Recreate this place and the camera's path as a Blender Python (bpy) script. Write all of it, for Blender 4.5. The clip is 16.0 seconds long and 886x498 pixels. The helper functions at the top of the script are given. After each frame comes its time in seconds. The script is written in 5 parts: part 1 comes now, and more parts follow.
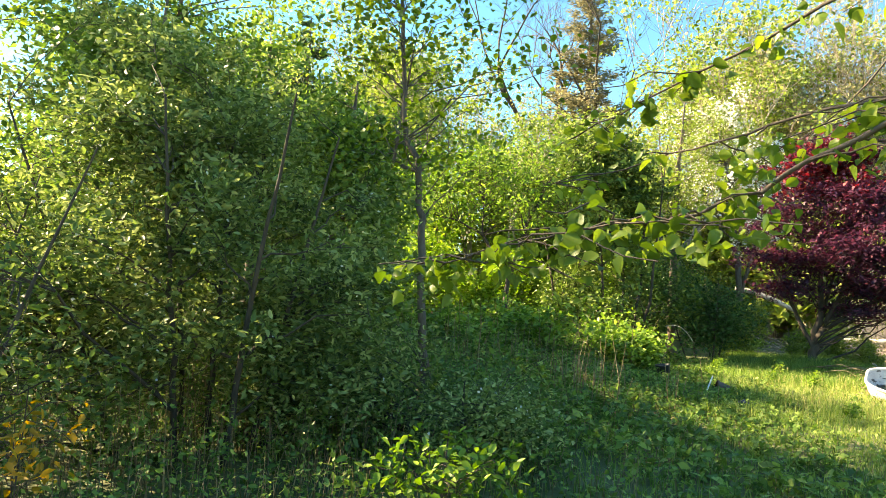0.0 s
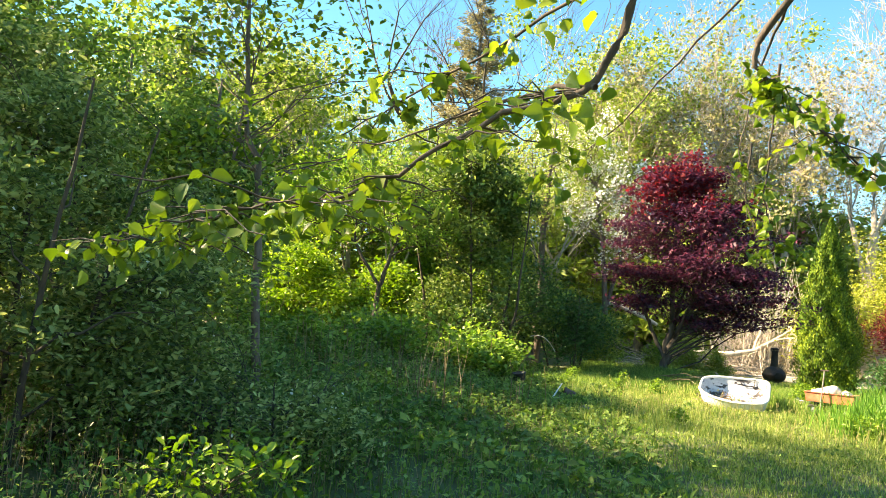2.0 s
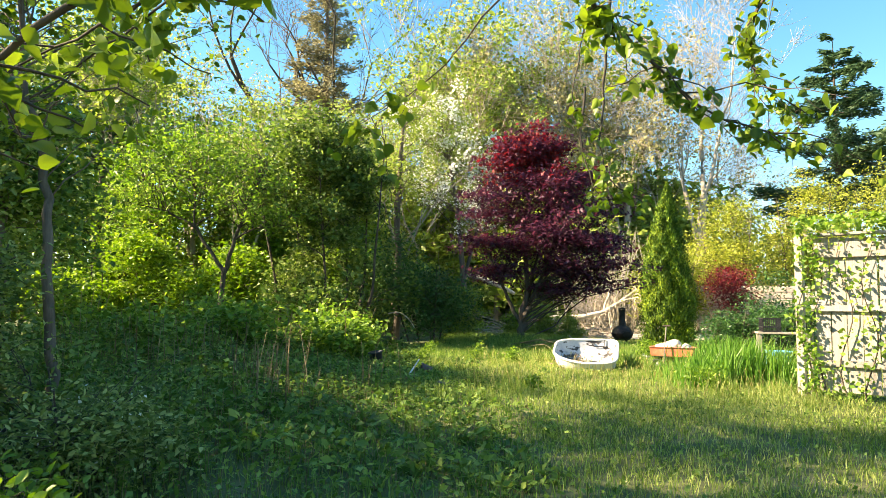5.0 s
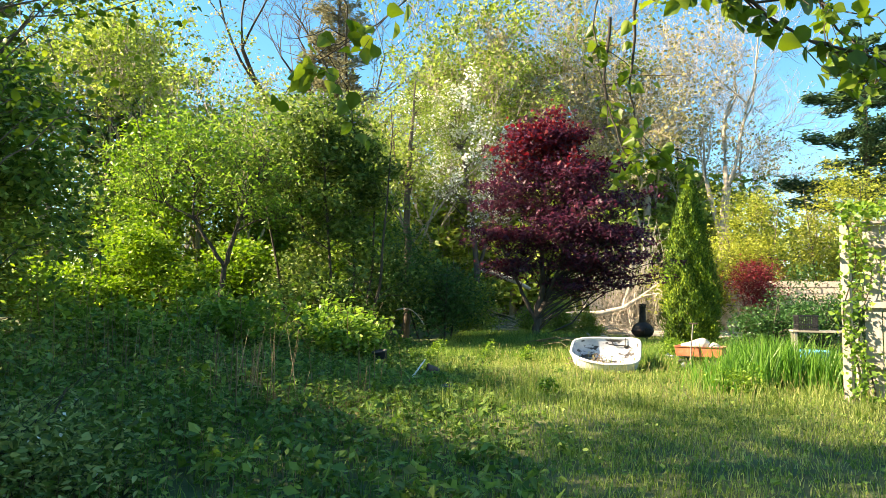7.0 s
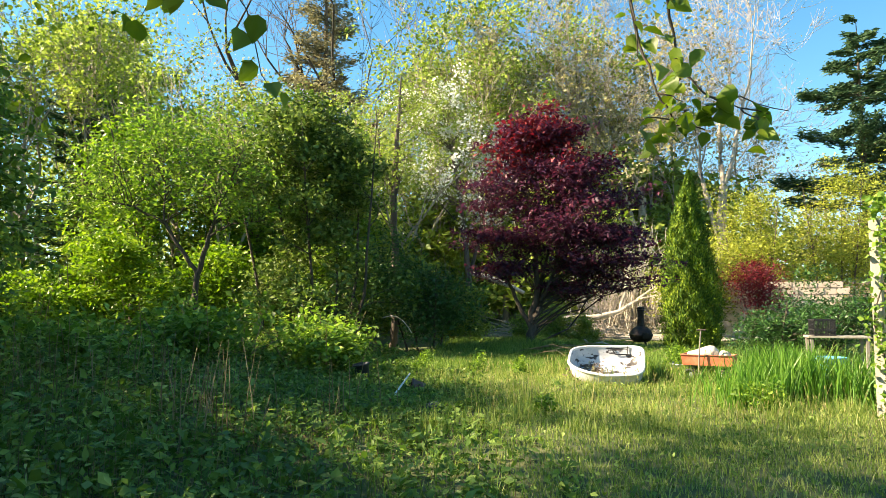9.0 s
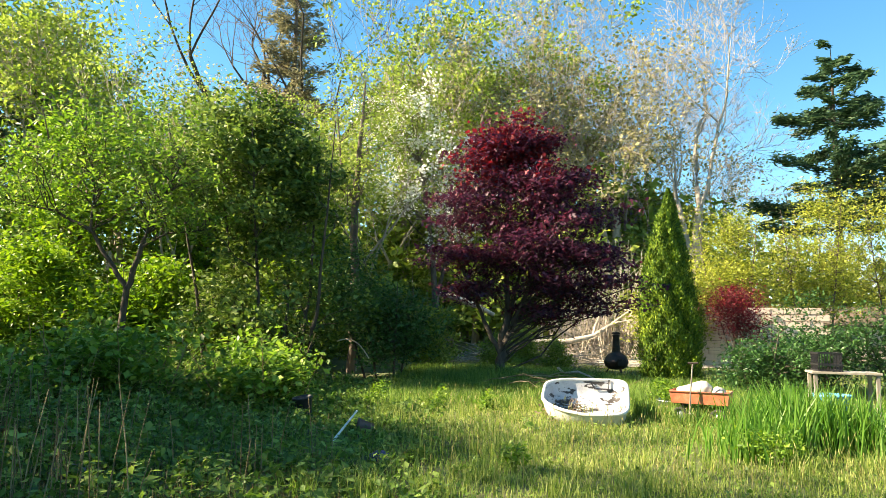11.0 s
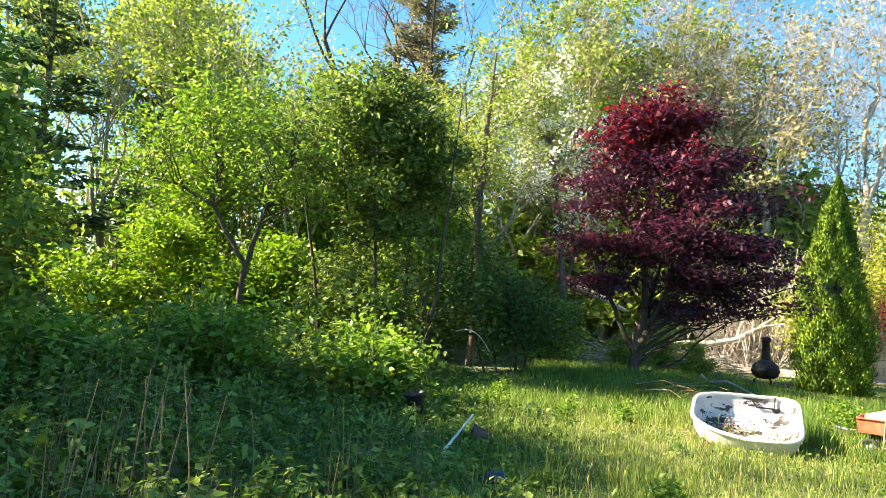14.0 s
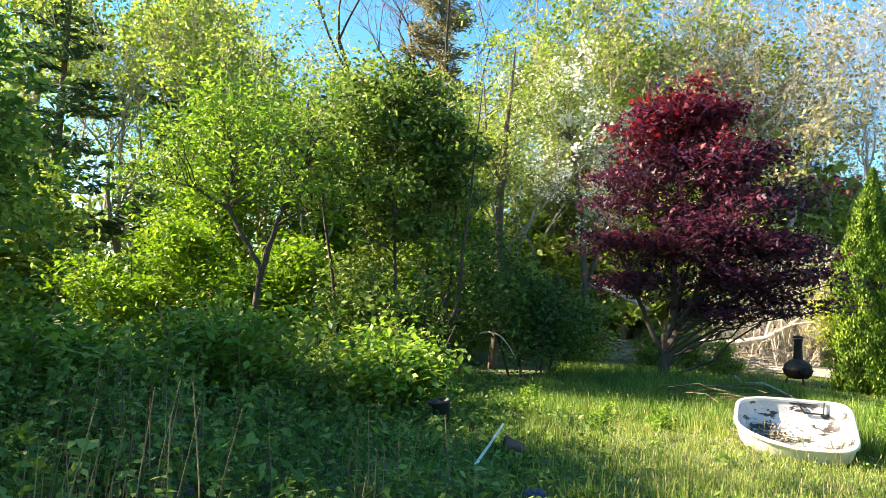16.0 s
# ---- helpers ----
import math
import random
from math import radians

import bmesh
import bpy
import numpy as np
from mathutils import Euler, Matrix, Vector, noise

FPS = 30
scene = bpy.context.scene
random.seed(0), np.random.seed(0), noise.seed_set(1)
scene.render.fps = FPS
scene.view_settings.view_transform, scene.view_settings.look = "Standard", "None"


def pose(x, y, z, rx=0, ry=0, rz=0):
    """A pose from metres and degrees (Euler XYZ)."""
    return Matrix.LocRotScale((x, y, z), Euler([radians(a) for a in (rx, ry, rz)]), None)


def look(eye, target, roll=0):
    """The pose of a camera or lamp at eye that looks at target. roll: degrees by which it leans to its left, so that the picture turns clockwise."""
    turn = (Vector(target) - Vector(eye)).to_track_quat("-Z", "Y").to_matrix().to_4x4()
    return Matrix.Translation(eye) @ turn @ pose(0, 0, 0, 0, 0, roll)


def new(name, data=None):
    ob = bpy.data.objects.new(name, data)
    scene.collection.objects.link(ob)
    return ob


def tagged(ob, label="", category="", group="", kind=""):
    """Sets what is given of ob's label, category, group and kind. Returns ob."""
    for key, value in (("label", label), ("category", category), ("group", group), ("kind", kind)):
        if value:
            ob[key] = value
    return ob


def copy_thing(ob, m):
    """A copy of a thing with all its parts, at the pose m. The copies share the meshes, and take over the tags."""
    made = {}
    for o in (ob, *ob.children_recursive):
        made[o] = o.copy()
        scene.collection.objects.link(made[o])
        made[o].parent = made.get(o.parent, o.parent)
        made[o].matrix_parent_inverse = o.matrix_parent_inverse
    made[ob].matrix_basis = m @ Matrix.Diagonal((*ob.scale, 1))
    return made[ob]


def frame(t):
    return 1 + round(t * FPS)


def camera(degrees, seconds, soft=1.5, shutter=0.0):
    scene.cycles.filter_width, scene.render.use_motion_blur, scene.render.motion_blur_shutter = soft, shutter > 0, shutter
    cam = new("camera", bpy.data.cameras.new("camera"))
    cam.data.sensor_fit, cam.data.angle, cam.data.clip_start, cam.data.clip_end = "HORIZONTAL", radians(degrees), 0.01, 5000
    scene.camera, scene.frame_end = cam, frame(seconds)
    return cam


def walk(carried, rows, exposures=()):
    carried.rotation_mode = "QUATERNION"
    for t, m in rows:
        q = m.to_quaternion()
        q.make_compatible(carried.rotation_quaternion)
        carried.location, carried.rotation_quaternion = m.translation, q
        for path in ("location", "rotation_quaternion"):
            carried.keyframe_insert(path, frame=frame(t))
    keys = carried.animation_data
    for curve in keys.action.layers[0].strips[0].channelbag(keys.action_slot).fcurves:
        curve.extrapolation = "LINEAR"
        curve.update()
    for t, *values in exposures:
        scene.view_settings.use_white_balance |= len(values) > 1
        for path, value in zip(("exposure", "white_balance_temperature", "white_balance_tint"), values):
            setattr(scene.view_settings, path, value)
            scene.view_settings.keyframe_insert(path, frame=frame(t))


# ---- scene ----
cam = camera(64.7, 16.0, soft=0.8)
PATH = [
    (0, (-0.066, -2.821, 1.154), (-1.013, -1.065, 1.3), 3.8),
    (0.5, (0.031, -2.8, 1.136), (-0.84, -1.006, 1.285), 3.8),
    (1, (0.184, -2.759, 1.13), (-0.678, -0.96, 1.28), 3.8),
    (1.5, (0.354, -2.65, 1.138), (-0.464, -0.832, 1.3), 4.0),
    (2, (0.488, -2.58, 1.118), (-0.182, -0.706, 1.318), 4.7),
    (2.5, (0.459, -2.536, 1.133), (-0.121, -0.631, 1.319), 1.9),
    (3, (0.447, -2.516, 1.169), (-0.099, -0.601, 1.361), 1.7),
    (3.5, (0.491, -2.491, 1.166), (0.068, -0.545, 1.341), 0.7),
    (3.7, (0.494, -2.45, 1.133), (0.212, -0.477, 1.305), 0.6),
    (5.8, (0.632, -1.655, 1.104), (0.315, 0.313, 1.259), 1.1),
    (6, (0.594, -1.603, 1.107), (0.244, 0.358, 1.283), 1.0),
    (6.5, (0.546, -1.245, 1.125), (0.217, 0.721, 1.279), 1.3),
    (7, (0.608, -0.97, 1.111), (0.27, 0.996, 1.258), 0.7),
    (7.5, (0.721, -0.676, 1.156), (0.374, 1.287, 1.325), 0.8),
    (8, (0.704, -0.38, 1.166), (0.389, 1.589, 1.317), 0.7),
    (8.5, (0.587, -0.172, 1.21), (0.28, 1.793, 1.413), 0.8),
    (9, (0.561, 0.073, 1.176), (0.242, 2.041, 1.334), 0.0),
    (9.2, (0.566, 0.244, 1.202), (0.257, 2.213, 1.367), 0.2),
    (11.3, (0.512, 1.78, 1.264), (0.275, 3.754, 1.478), 0.9),
    (11.5, (0.533, 1.847, 1.239), (0.263, 3.819, 1.439), 1.3),
    (12, (0.543, 1.999, 1.241), (0.255, 3.972, 1.396), 1.2),
    (12.5, (0.399, 2.22, 1.298), (0.062, 4.183, 1.473), 1.2),
    (13, (0.321, 2.508, 1.307), (-0.039, 4.468, 1.466), 1.3),
    (13.5, (0.338, 2.682, 1.322), (-0.149, 4.613, 1.512), 1.4),
    (14, (0.244, 2.885, 1.311), (-0.341, 4.79, 1.478), 3.9),
    (14.5, (0.123, 3.125, 1.344), (-0.456, 5.029, 1.545), 2.9),
    (15, (0.008, 3.23, 1.339), (-0.581, 5.134, 1.511), 3.0),
    (15.5, (0.043, 3.146, 1.331), (-0.578, 5.039, 1.509), 3.2),
    (16, (0.007, 3.293, 1.337), (-0.622, 5.184, 1.503), 3.2),
]
EXPOSURES = [(0, 2.75, 8200, 18), (1.5, 2.75, 8100, 18), (3, 2.45, 8000, 17), (6, 2.4, 7600, 17), (8.5, 2.1, 7400, 15), (11.5, 2.13, 7200, 15), (14, 2.4, 7100, 17), (14.5, 2.25, 7000, 16), (16, 2.36, 7000, 17)]
walk(cam, [(t, look(eye, target, roll)) for t, eye, target, roll in PATH], EXPOSURES)

# ---- world and sun ----
SUN_TO = Vector((-0.95, -0.14, 0.64)).normalized()
world = bpy.data.worlds.new("sky")
scene.world = world
world.use_nodes = True
wn = world.node_tree.nodes
sky = wn.new("ShaderNodeTexSky")
sky.sky_type = "NISHITA"
sky.sun_disc = False
sky.sun_elevation = math.asin(SUN_TO.z)
sky.sun_rotation = math.atan2(SUN_TO.x, SUN_TO.y)
sky.air_density, sky.dust_density, sky.ozone_density = 1.0, 0.1, 4.0
vivid = wn.new("ShaderNodeHueSaturation")
vivid.inputs["Hue"].default_value, vivid.inputs["Saturation"].default_value = 0.485, 1.22
world.node_tree.links.new(sky.outputs[0], vivid.inputs["Color"])
world.node_tree.links.new(vivid.outputs[0], wn["Background"].inputs[0])
wn["Background"].inputs[1].default_value = 0.07
sun_data = bpy.data.lights.new("sun", "SUN")
sun_data.energy, sun_data.angle, sun_data.color = 5.0, radians(0.6), (1.0, 0.88, 0.66)
sun = new("sun", sun_data)
sun.matrix_world = look(SUN_TO * 60, (0, 0, 0))


# ---- materials ----
def base_mat(name):
    m = bpy.data.materials.new(name)
    m.use_nodes = True
    return m, m.node_tree.nodes, m.node_tree.links, m.node_tree.nodes["Principled BSDF"]


def ramp(nodes, stops):
    r = nodes.new("ShaderNodeValToRGB")
    e = r.color_ramp.elements
    while len(e) < len(stops):
        e.new(0.5)
    for el, (p, c) in zip(e, stops):
        el.position, el.color = p, (*c, 1)
    return r


def leaf_mat(name, dark, mid, light, through_light=0.4, gloss=0.5, patch=0.9):
    """Foliage: each leaf its own shade, drifting over the crown, thin enough to let light through."""
    m, n, l, b = base_mat(name)
    geo, tex, co = n.new("ShaderNodeNewGeometry"), n.new("ShaderNodeTexNoise"), n.new("ShaderNodeTexCoord")
    tex.inputs["Scale"].default_value, tex.inputs["Detail"].default_value = patch, 3
    l.new(co.outputs["Object"], tex.inputs["Vector"])
    mix = n.new("ShaderNodeMath")
    mix.operation = "MULTIPLY_ADD"
    l.new(tex.outputs["Fac"], mix.inputs[0])
    mix.inputs[1].default_value = 0.9
    half = n.new("ShaderNodeMath")
    half.operation = "MULTIPLY_ADD"
    l.new(geo.outputs["Random Per Island"], half.inputs[0])
    half.inputs[1].default_value, half.inputs[2].default_value = 0.75, -0.32
    l.new(half.outputs[0], mix.inputs[2])
    r = ramp(n, [(0.05, dark), (0.5, mid), (0.95, light)])
    l.new(mix.outputs[0], r.inputs[0])
    l.new(r.outputs[0], b.inputs["Base Color"])
    b.inputs["Roughness"].default_value = gloss
    b.inputs["Specular IOR Level"].default_value = 0.25
    tr, sh = n.new("ShaderNodeBsdfTranslucent"), n.new("ShaderNodeMixShader")
    hs = n.new("ShaderNodeHueSaturation")
    hs.inputs["Saturation"].default_value, hs.inputs["Value"].default_value = 1.1, 1.5
    l.new(r.outputs[0], hs.inputs["Color"])
    l.new(hs.outputs[0], tr.inputs["Color"])
    sh.inputs[0].default_value = through_light
    l.new(b.outputs[0], sh.inputs[1])
    l.new(tr.outputs[0], sh.inputs[2])
    l.new(sh.outputs[0], n["Material Output"].inputs["Surface"])
    return m


def rough_mat(name, stops, scale=6.0, rough=0.8, bump=0.4, fine=60.0, metal=0.0, stretch=(1, 1, 1), dist=0.01, per_piece=0.0):
    """A weathered solid surface: broad stains, fine grain and relief."""
    m, n, l, b = base_mat(name)
    co, mp = n.new("ShaderNodeTexCoord"), n.new("ShaderNodeMapping")
    mp.inputs["Scale"].default_value = stretch
    l.new(co.outputs["Object"], mp.inputs["Vector"])
    t1, t2 = n.new("ShaderNodeTexNoise"), n.new("ShaderNodeTexNoise")
    t1.inputs["Scale"].default_value, t1.inputs["Detail"].default_value = scale, 5
    t2.inputs["Scale"].default_value, t2.inputs["Detail"].default_value = fine, 4
    l.new(mp.outputs[0], t1.inputs["Vector"])
    l.new(mp.outputs[0], t2.inputs["Vector"])
    add = n.new("ShaderNodeMath")
    add.operation = "MULTIPLY_ADD"
    l.new(t2.outputs["Fac"], add.inputs[0])
    add.inputs[1].default_value = 0.35
    sub = n.new("ShaderNodeMath")
    sub.operation = "MULTIPLY_ADD"
    info = n.new("ShaderNodeObjectInfo")
    l.new(info.outputs["Random"], sub.inputs[0])
    sub.inputs[1].default_value = per_piece
    shift = n.new("ShaderNodeMath")
    shift.operation = "SUBTRACT"
    l.new(t1.outputs["Fac"], shift.inputs[0])
    shift.inputs[1].default_value = 0.17 + per_piece / 2
    l.new(shift.outputs[0], sub.inputs[2])
    l.new(sub.outputs[0], add.inputs[2])
    r = ramp(n, stops)
    l.new(add.outputs[0], r.inputs[0])
    l.new(r.outputs[0], b.inputs["Base Color"])
    b.inputs["Roughness"].default_value, b.inputs["Metallic"].default_value = rough, metal
    bp = n.new("ShaderNodeBump")
    bp.inputs["Strength"].default_value, bp.inputs["Distance"].default_value = bump, dist
    l.new(add.outputs[0], bp.inputs["Height"])
    l.new(bp.outputs[0], b.inputs["Normal"])
    return m


def bark_mat(name, dark, light, scale=9.0):
    return rough_mat(name, [(0.25, dark), (0.75, light)], scale, 0.9, 0.8, 45.0, stretch=(1, 1, 0.25), dist=0.02)


M_SHRUB = leaf_mat("shrub_leaf", (0.035, 0.07, 0.016), (0.095, 0.16, 0.03), (0.26, 0.33, 0.09), 0.32, 0.48)
M_WEED = leaf_mat("weed_leaf", (0.042, 0.09, 0.018), (0.11, 0.2, 0.035), (0.27, 0.37, 0.085), 0.34, 0.5)
M_GREY_SHRUB = leaf_mat("silvery_leaf", (0.045, 0.078, 0.02), (0.13, 0.195, 0.045), (0.42, 0.47, 0.18), 0.34, 0.45, 1.6)
M_LIME = leaf_mat("sunny_thicket_leaf", (0.05, 0.115, 0.014), (0.14, 0.255, 0.028), (0.29, 0.4, 0.06), 0.35, 0.4)
M_SPRING = leaf_mat("spring_leaf", (0.08, 0.125, 0.02), (0.2, 0.28, 0.05), (0.37, 0.44, 0.12), 0.38, 0.5)
M_GOLD = leaf_mat("golden_leaf", (0.1, 0.13, 0.02), (0.26, 0.31, 0.05), (0.46, 0.48, 0.1), 0.4, 0.5)
M_CHERRY = leaf_mat("cherry_leaf", (0.05, 0.11, 0.016), (0.13, 0.24, 0.035), (0.3, 0.42, 0.08), 0.38, 0.45)
M_SPIRE = leaf_mat("brown_evergreen_spray", (0.09, 0.09, 0.05), (0.18, 0.17, 0.095), (0.31, 0.29, 0.17), 0.35, 0.6)
M_PALE = leaf_mat("budding_leaf", (0.13, 0.12, 0.05), (0.27, 0.25, 0.11), (0.44, 0.41, 0.22), 0.4, 0.6)
M_LINDEN = leaf_mat("linden_leaf", (0.06, 0.11, 0.014), (0.12, 0.19, 0.024), (0.22, 0.29, 0.04), 0.42, 0.38)
M_MAPLE = leaf_mat("purple_maple_leaf", (0.035, 0.016, 0.034), (0.075, 0.024, 0.052), (0.15, 0.032, 0.05), 0.28, 0.5, 0.6)
M_AMBER = leaf_mat("amber_leaf", (0.2, 0.14, 0.02), (0.42, 0.24, 0.03), (0.6, 0.36, 0.06), 0.4, 0.45)
# new maple leaves with the sun shining through them put into the red
M_SUNRED = leaf_mat("sunlit_new_maple_leaf", (0.08, 0.012, 0.02), (0.16, 0.02, 0.028), (0.27, 0.04, 0.042), 0.36, 0.5, 0.6)
M_RED = leaf_mat("red_maple_leaf", (0.07, 0.012, 0.02), (0.16, 0.022, 0.03), (0.26, 0.05, 0.05), 0.35, 0.5)
M_ARB = leaf_mat("arborvitae_frond", (0.022, 0.06, 0.009), (0.075, 0.155, 0.014), (0.25, 0.35, 0.03), 0.08, 0.6)
M_CONIFER = leaf_mat("conifer_needle", (0.025, 0.065, 0.035), (0.06, 0.12, 0.055), (0.12, 0.19, 0.085), 0.25, 0.6)
M_DARKLEAF = leaf_mat("rhododendron_leaf", (0.02, 0.06, 0.018), (0.045, 0.12, 0.03), (0.1, 0.2, 0.055), 0.22, 0.35)
M_BLOSSOM = leaf_mat("white_blossom", (0.56, 0.57, 0.54), (0.72, 0.73, 0.71), (0.82, 0.82, 0.81), 0.35, 0.6)
M_LILAC = leaf_mat("lilac_blossom", (0.2, 0.18, 0.35), (0.3, 0.27, 0.5), (0.42, 0.4, 0.6), 0.35, 0.6)
M_GRASS = leaf_mat("grass_blade", (0.07, 0.13, 0.025), (0.19, 0.27, 0.055), (0.44, 0.46, 0.17), 0.4, 0.5, 0.6)
M_SEED = leaf_mat("grass_seed_head", (0.2, 0.2, 0.07), (0.34, 0.32, 0.13), (0.5, 0.46, 0.22), 0.4, 0.6)
M_IRIS = leaf_mat("iris_blade", (0.05, 0.14, 0.02), (0.1, 0.23, 0.035), (0.2, 0.32, 0.07), 0.4, 0.4)
M_DRY = leaf_mat("dry_stalk", (0.12, 0.09, 0.05), (0.22, 0.17, 0.09), (0.36, 0.29, 0.17), 0.2, 0.8)
M_BARK = bark_mat("grey_brown_bark", (0.05, 0.04, 0.03), (0.17, 0.13, 0.1))
M_DARKBARK = bark_mat("dark_twig_bark", (0.03, 0.023, 0.018), (0.09, 0.07, 0.05), 20)
M_MAPLE_BARK = bark_mat("maple_bark", (0.03, 0.024, 0.02), (0.1, 0.08, 0.06), 14)
M_PALEBARK = bark_mat("pale_bark", (0.22, 0.18, 0.14), (0.45, 0.39, 0.31))
M_LOG = bark_mat("bleached_log", (0.34, 0.29, 0.23), (0.62, 0.56, 0.48))
M_SOIL = rough_mat("lawn_soil", [(0.2, (0.035, 0.05, 0.015)), (0.5, (0.07, 0.09, 0.024)), (0.85, (0.16, 0.15, 0.065))], 1.2, 0.95, 0.6, 25.0, dist=0.03)
M_LITTER = rough_mat("leaf_litter", [(0.2, (0.06, 0.045, 0.03)), (0.8, (0.2, 0.15, 0.1))], 12, 0.95, 0.9, 60)
M_GRAVEL = rough_mat("pale_gravel", [(0.2, (0.3, 0.27, 0.23)), (0.8, (0.55, 0.5, 0.42))], 2, 0.95, 0.5, 40)
M_GREYWOOD = rough_mat("weathered_fence_board", [(0.2, (0.17, 0.15, 0.13)), (0.6, (0.3, 0.27, 0.23)), (0.9, (0.42, 0.38, 0.32))], 3, 0.85, 0.4, 30, stretch=(4, 4, 0.4), per_piece=0.25)
M_POSTWOOD = rough_mat("bleached_post", [(0.2, (0.24, 0.21, 0.17)), (0.8, (0.43, 0.39, 0.32))], 4, 0.85, 0.5, 40, stretch=(3, 3, 0.3))
M_IRON = rough_mat("rusty_cast_iron", [(0.25, (0.018, 0.016, 0.015)), (0.6, (0.05, 0.035, 0.028)), (0.9, (0.12, 0.06, 0.035))], 8, 0.6, 0.4, 60, metal=0.4)
M_STEEL = rough_mat("dull_galvanised_steel", [(0.2, (0.3, 0.31, 0.32)), (0.8, (0.55, 0.56, 0.57))], 8, 0.45, 0.2, 60, metal=0.8)
M_RUBBER = rough_mat("black_rubber", [(0.2, (0.012, 0.012, 0.012)), (0.8, (0.04, 0.038, 0.035))], 10, 0.8, 0.3, 60)
M_PLASTIC = rough_mat("black_plastic", [(0.2, (0.012, 0.012, 0.014)), (0.8, (0.03, 0.03, 0.033))], 6, 0.45, 0.15, 60)
M_WAGON = rough_mat("faded_orange_paint", [(0.2, (0.35, 0.09, 0.045)), (0.6, (0.58, 0.18, 0.09)), (0.9, (0.6, 0.3, 0.2))], 9, 0.5, 0.2, 70)
M_BAG = rough_mat("pale_canvas", [(0.2, (0.42, 0.36, 0.28)), (0.8, (0.68, 0.61, 0.5))], 5, 0.9, 0.5, 50)
M_WALL = rough_mat("pinkish_cream_render", [(0.2, (0.55, 0.42, 0.33)), (0.8, (0.75, 0.62, 0.5))], 2, 0.9, 0.3, 40)
M_ROOF = rough_mat("brown_shingle", [(0.2, (0.09, 0.065, 0.05)), (0.8, (0.2, 0.15, 0.12))], 6, 0.9, 0.6, 40, per_piece=0.3)
M_SHED = rough_mat("grey_shed_siding", [(0.2, (0.22, 0.19, 0.16)), (0.8, (0.38, 0.34, 0.29))], 4, 0.85, 0.4, 40, stretch=(3, 3, 0.4))
M_TERRA = rough_mat("terracotta", [(0.2, (0.42, 0.15, 0.08)), (0.8, (0.6, 0.26, 0.15))], 8, 0.8, 0.3, 60)
M_STONE = rough_mat("grey_fieldstone", [(0.2, (0.12, 0.12, 0.12)), (0.8, (0.32, 0.31, 0.29))], 6, 0.9, 0.7, 40, dist=0.02)
M_BLUE = rough_mat("blue_plastic", [(0.2, (0.05, 0.24, 0.42)), (0.8, (0.12, 0.42, 0.6))], 6, 0.4, 0.1, 50)
M_NAVY = rough_mat("navy_plastic", [(0.2, (0.012, 0.016, 0.07)), (0.8, (0.03, 0.04, 0.16))], 9, 0.35, 0.3, 50)
M_WHITEPVC = rough_mat("white_plastic", [(0.2, (0.6, 0.6, 0.58)), (0.8, (0.8, 0.8, 0.78))], 8, 0.4, 0.1, 60)
M_REDPLASTIC = rough_mat("red_plastic", [(0.2, (0.16, 0.03, 0.022)), (0.8, (0.3, 0.06, 0.04))], 8, 0.45, 0.1, 60)
M_RUST = rough_mat("dark_brown_plastic", [(0.2, (0.03, 0.015, 0.012)), (0.8, (0.09, 0.04, 0.03))], 8, 0.5, 0.1, 60)
M_GLASS = rough_mat("dark_window_glass", [(0.2, (0.015, 0.018, 0.02)), (0.8, (0.03, 0.035, 0.04))], 2, 0.08, 0.02, 30)


def boat_paint():
    """White boat paint, scuffed, flaking to dark wet fibre in blotches."""
    m = rough_mat("flaking_white_boat_paint", [(0.15, (0.26, 0.27, 0.29)), (0.45, (0.43, 0.44, 0.46)), (0.9, (0.58, 0.58, 0.59))], 5, 0.5, 0.35, 40)
    n, l = m.node_tree.nodes, m.node_tree.links
    b = n["Principled BSDF"]
    white = b.inputs["Base Color"].links[0].from_socket
    co, mp, t = n.new("ShaderNodeTexCoord"), n.new("ShaderNodeMapping"), n.new("ShaderNodeTexNoise")
    mp.inputs["Scale"].default_value = (1.0, 2.2, 2.2)
    t.inputs["Scale"].default_value, t.inputs["Detail"].default_value, t.inputs["Roughness"].default_value = 3.2, 7, 0.65
    l.new(co.outputs["Object"], mp.inputs["Vector"])
    l.new(mp.outputs[0], t.inputs["Vector"])
    r = ramp(n, [(0.545, (0, 0, 0)), (0.575, (1, 1, 1))])
    l.new(t.outputs["Fac"], r.inputs[0])
    mx = n.new("ShaderNodeMix")
    mx.data_type = "RGBA"
    l.new(r.outputs[0], mx.inputs["Factor"])
    l.new(white, mx.inputs["A"])
    mx.inputs["B"].default_value = (0.035, 0.03, 0.028, 1)
    l.new(mx.outputs["Result"], b.inputs["Base Color"])
    return m


M_BOAT = boat_paint()
M_BOATOUT = rough_mat("white_boat_paint", [(0.15, (0.42, 0.42, 0.4)), (0.5, (0.64, 0.64, 0.62)), (0.9, (0.74, 0.74, 0.72))], 4, 0.45, 0.25, 40)


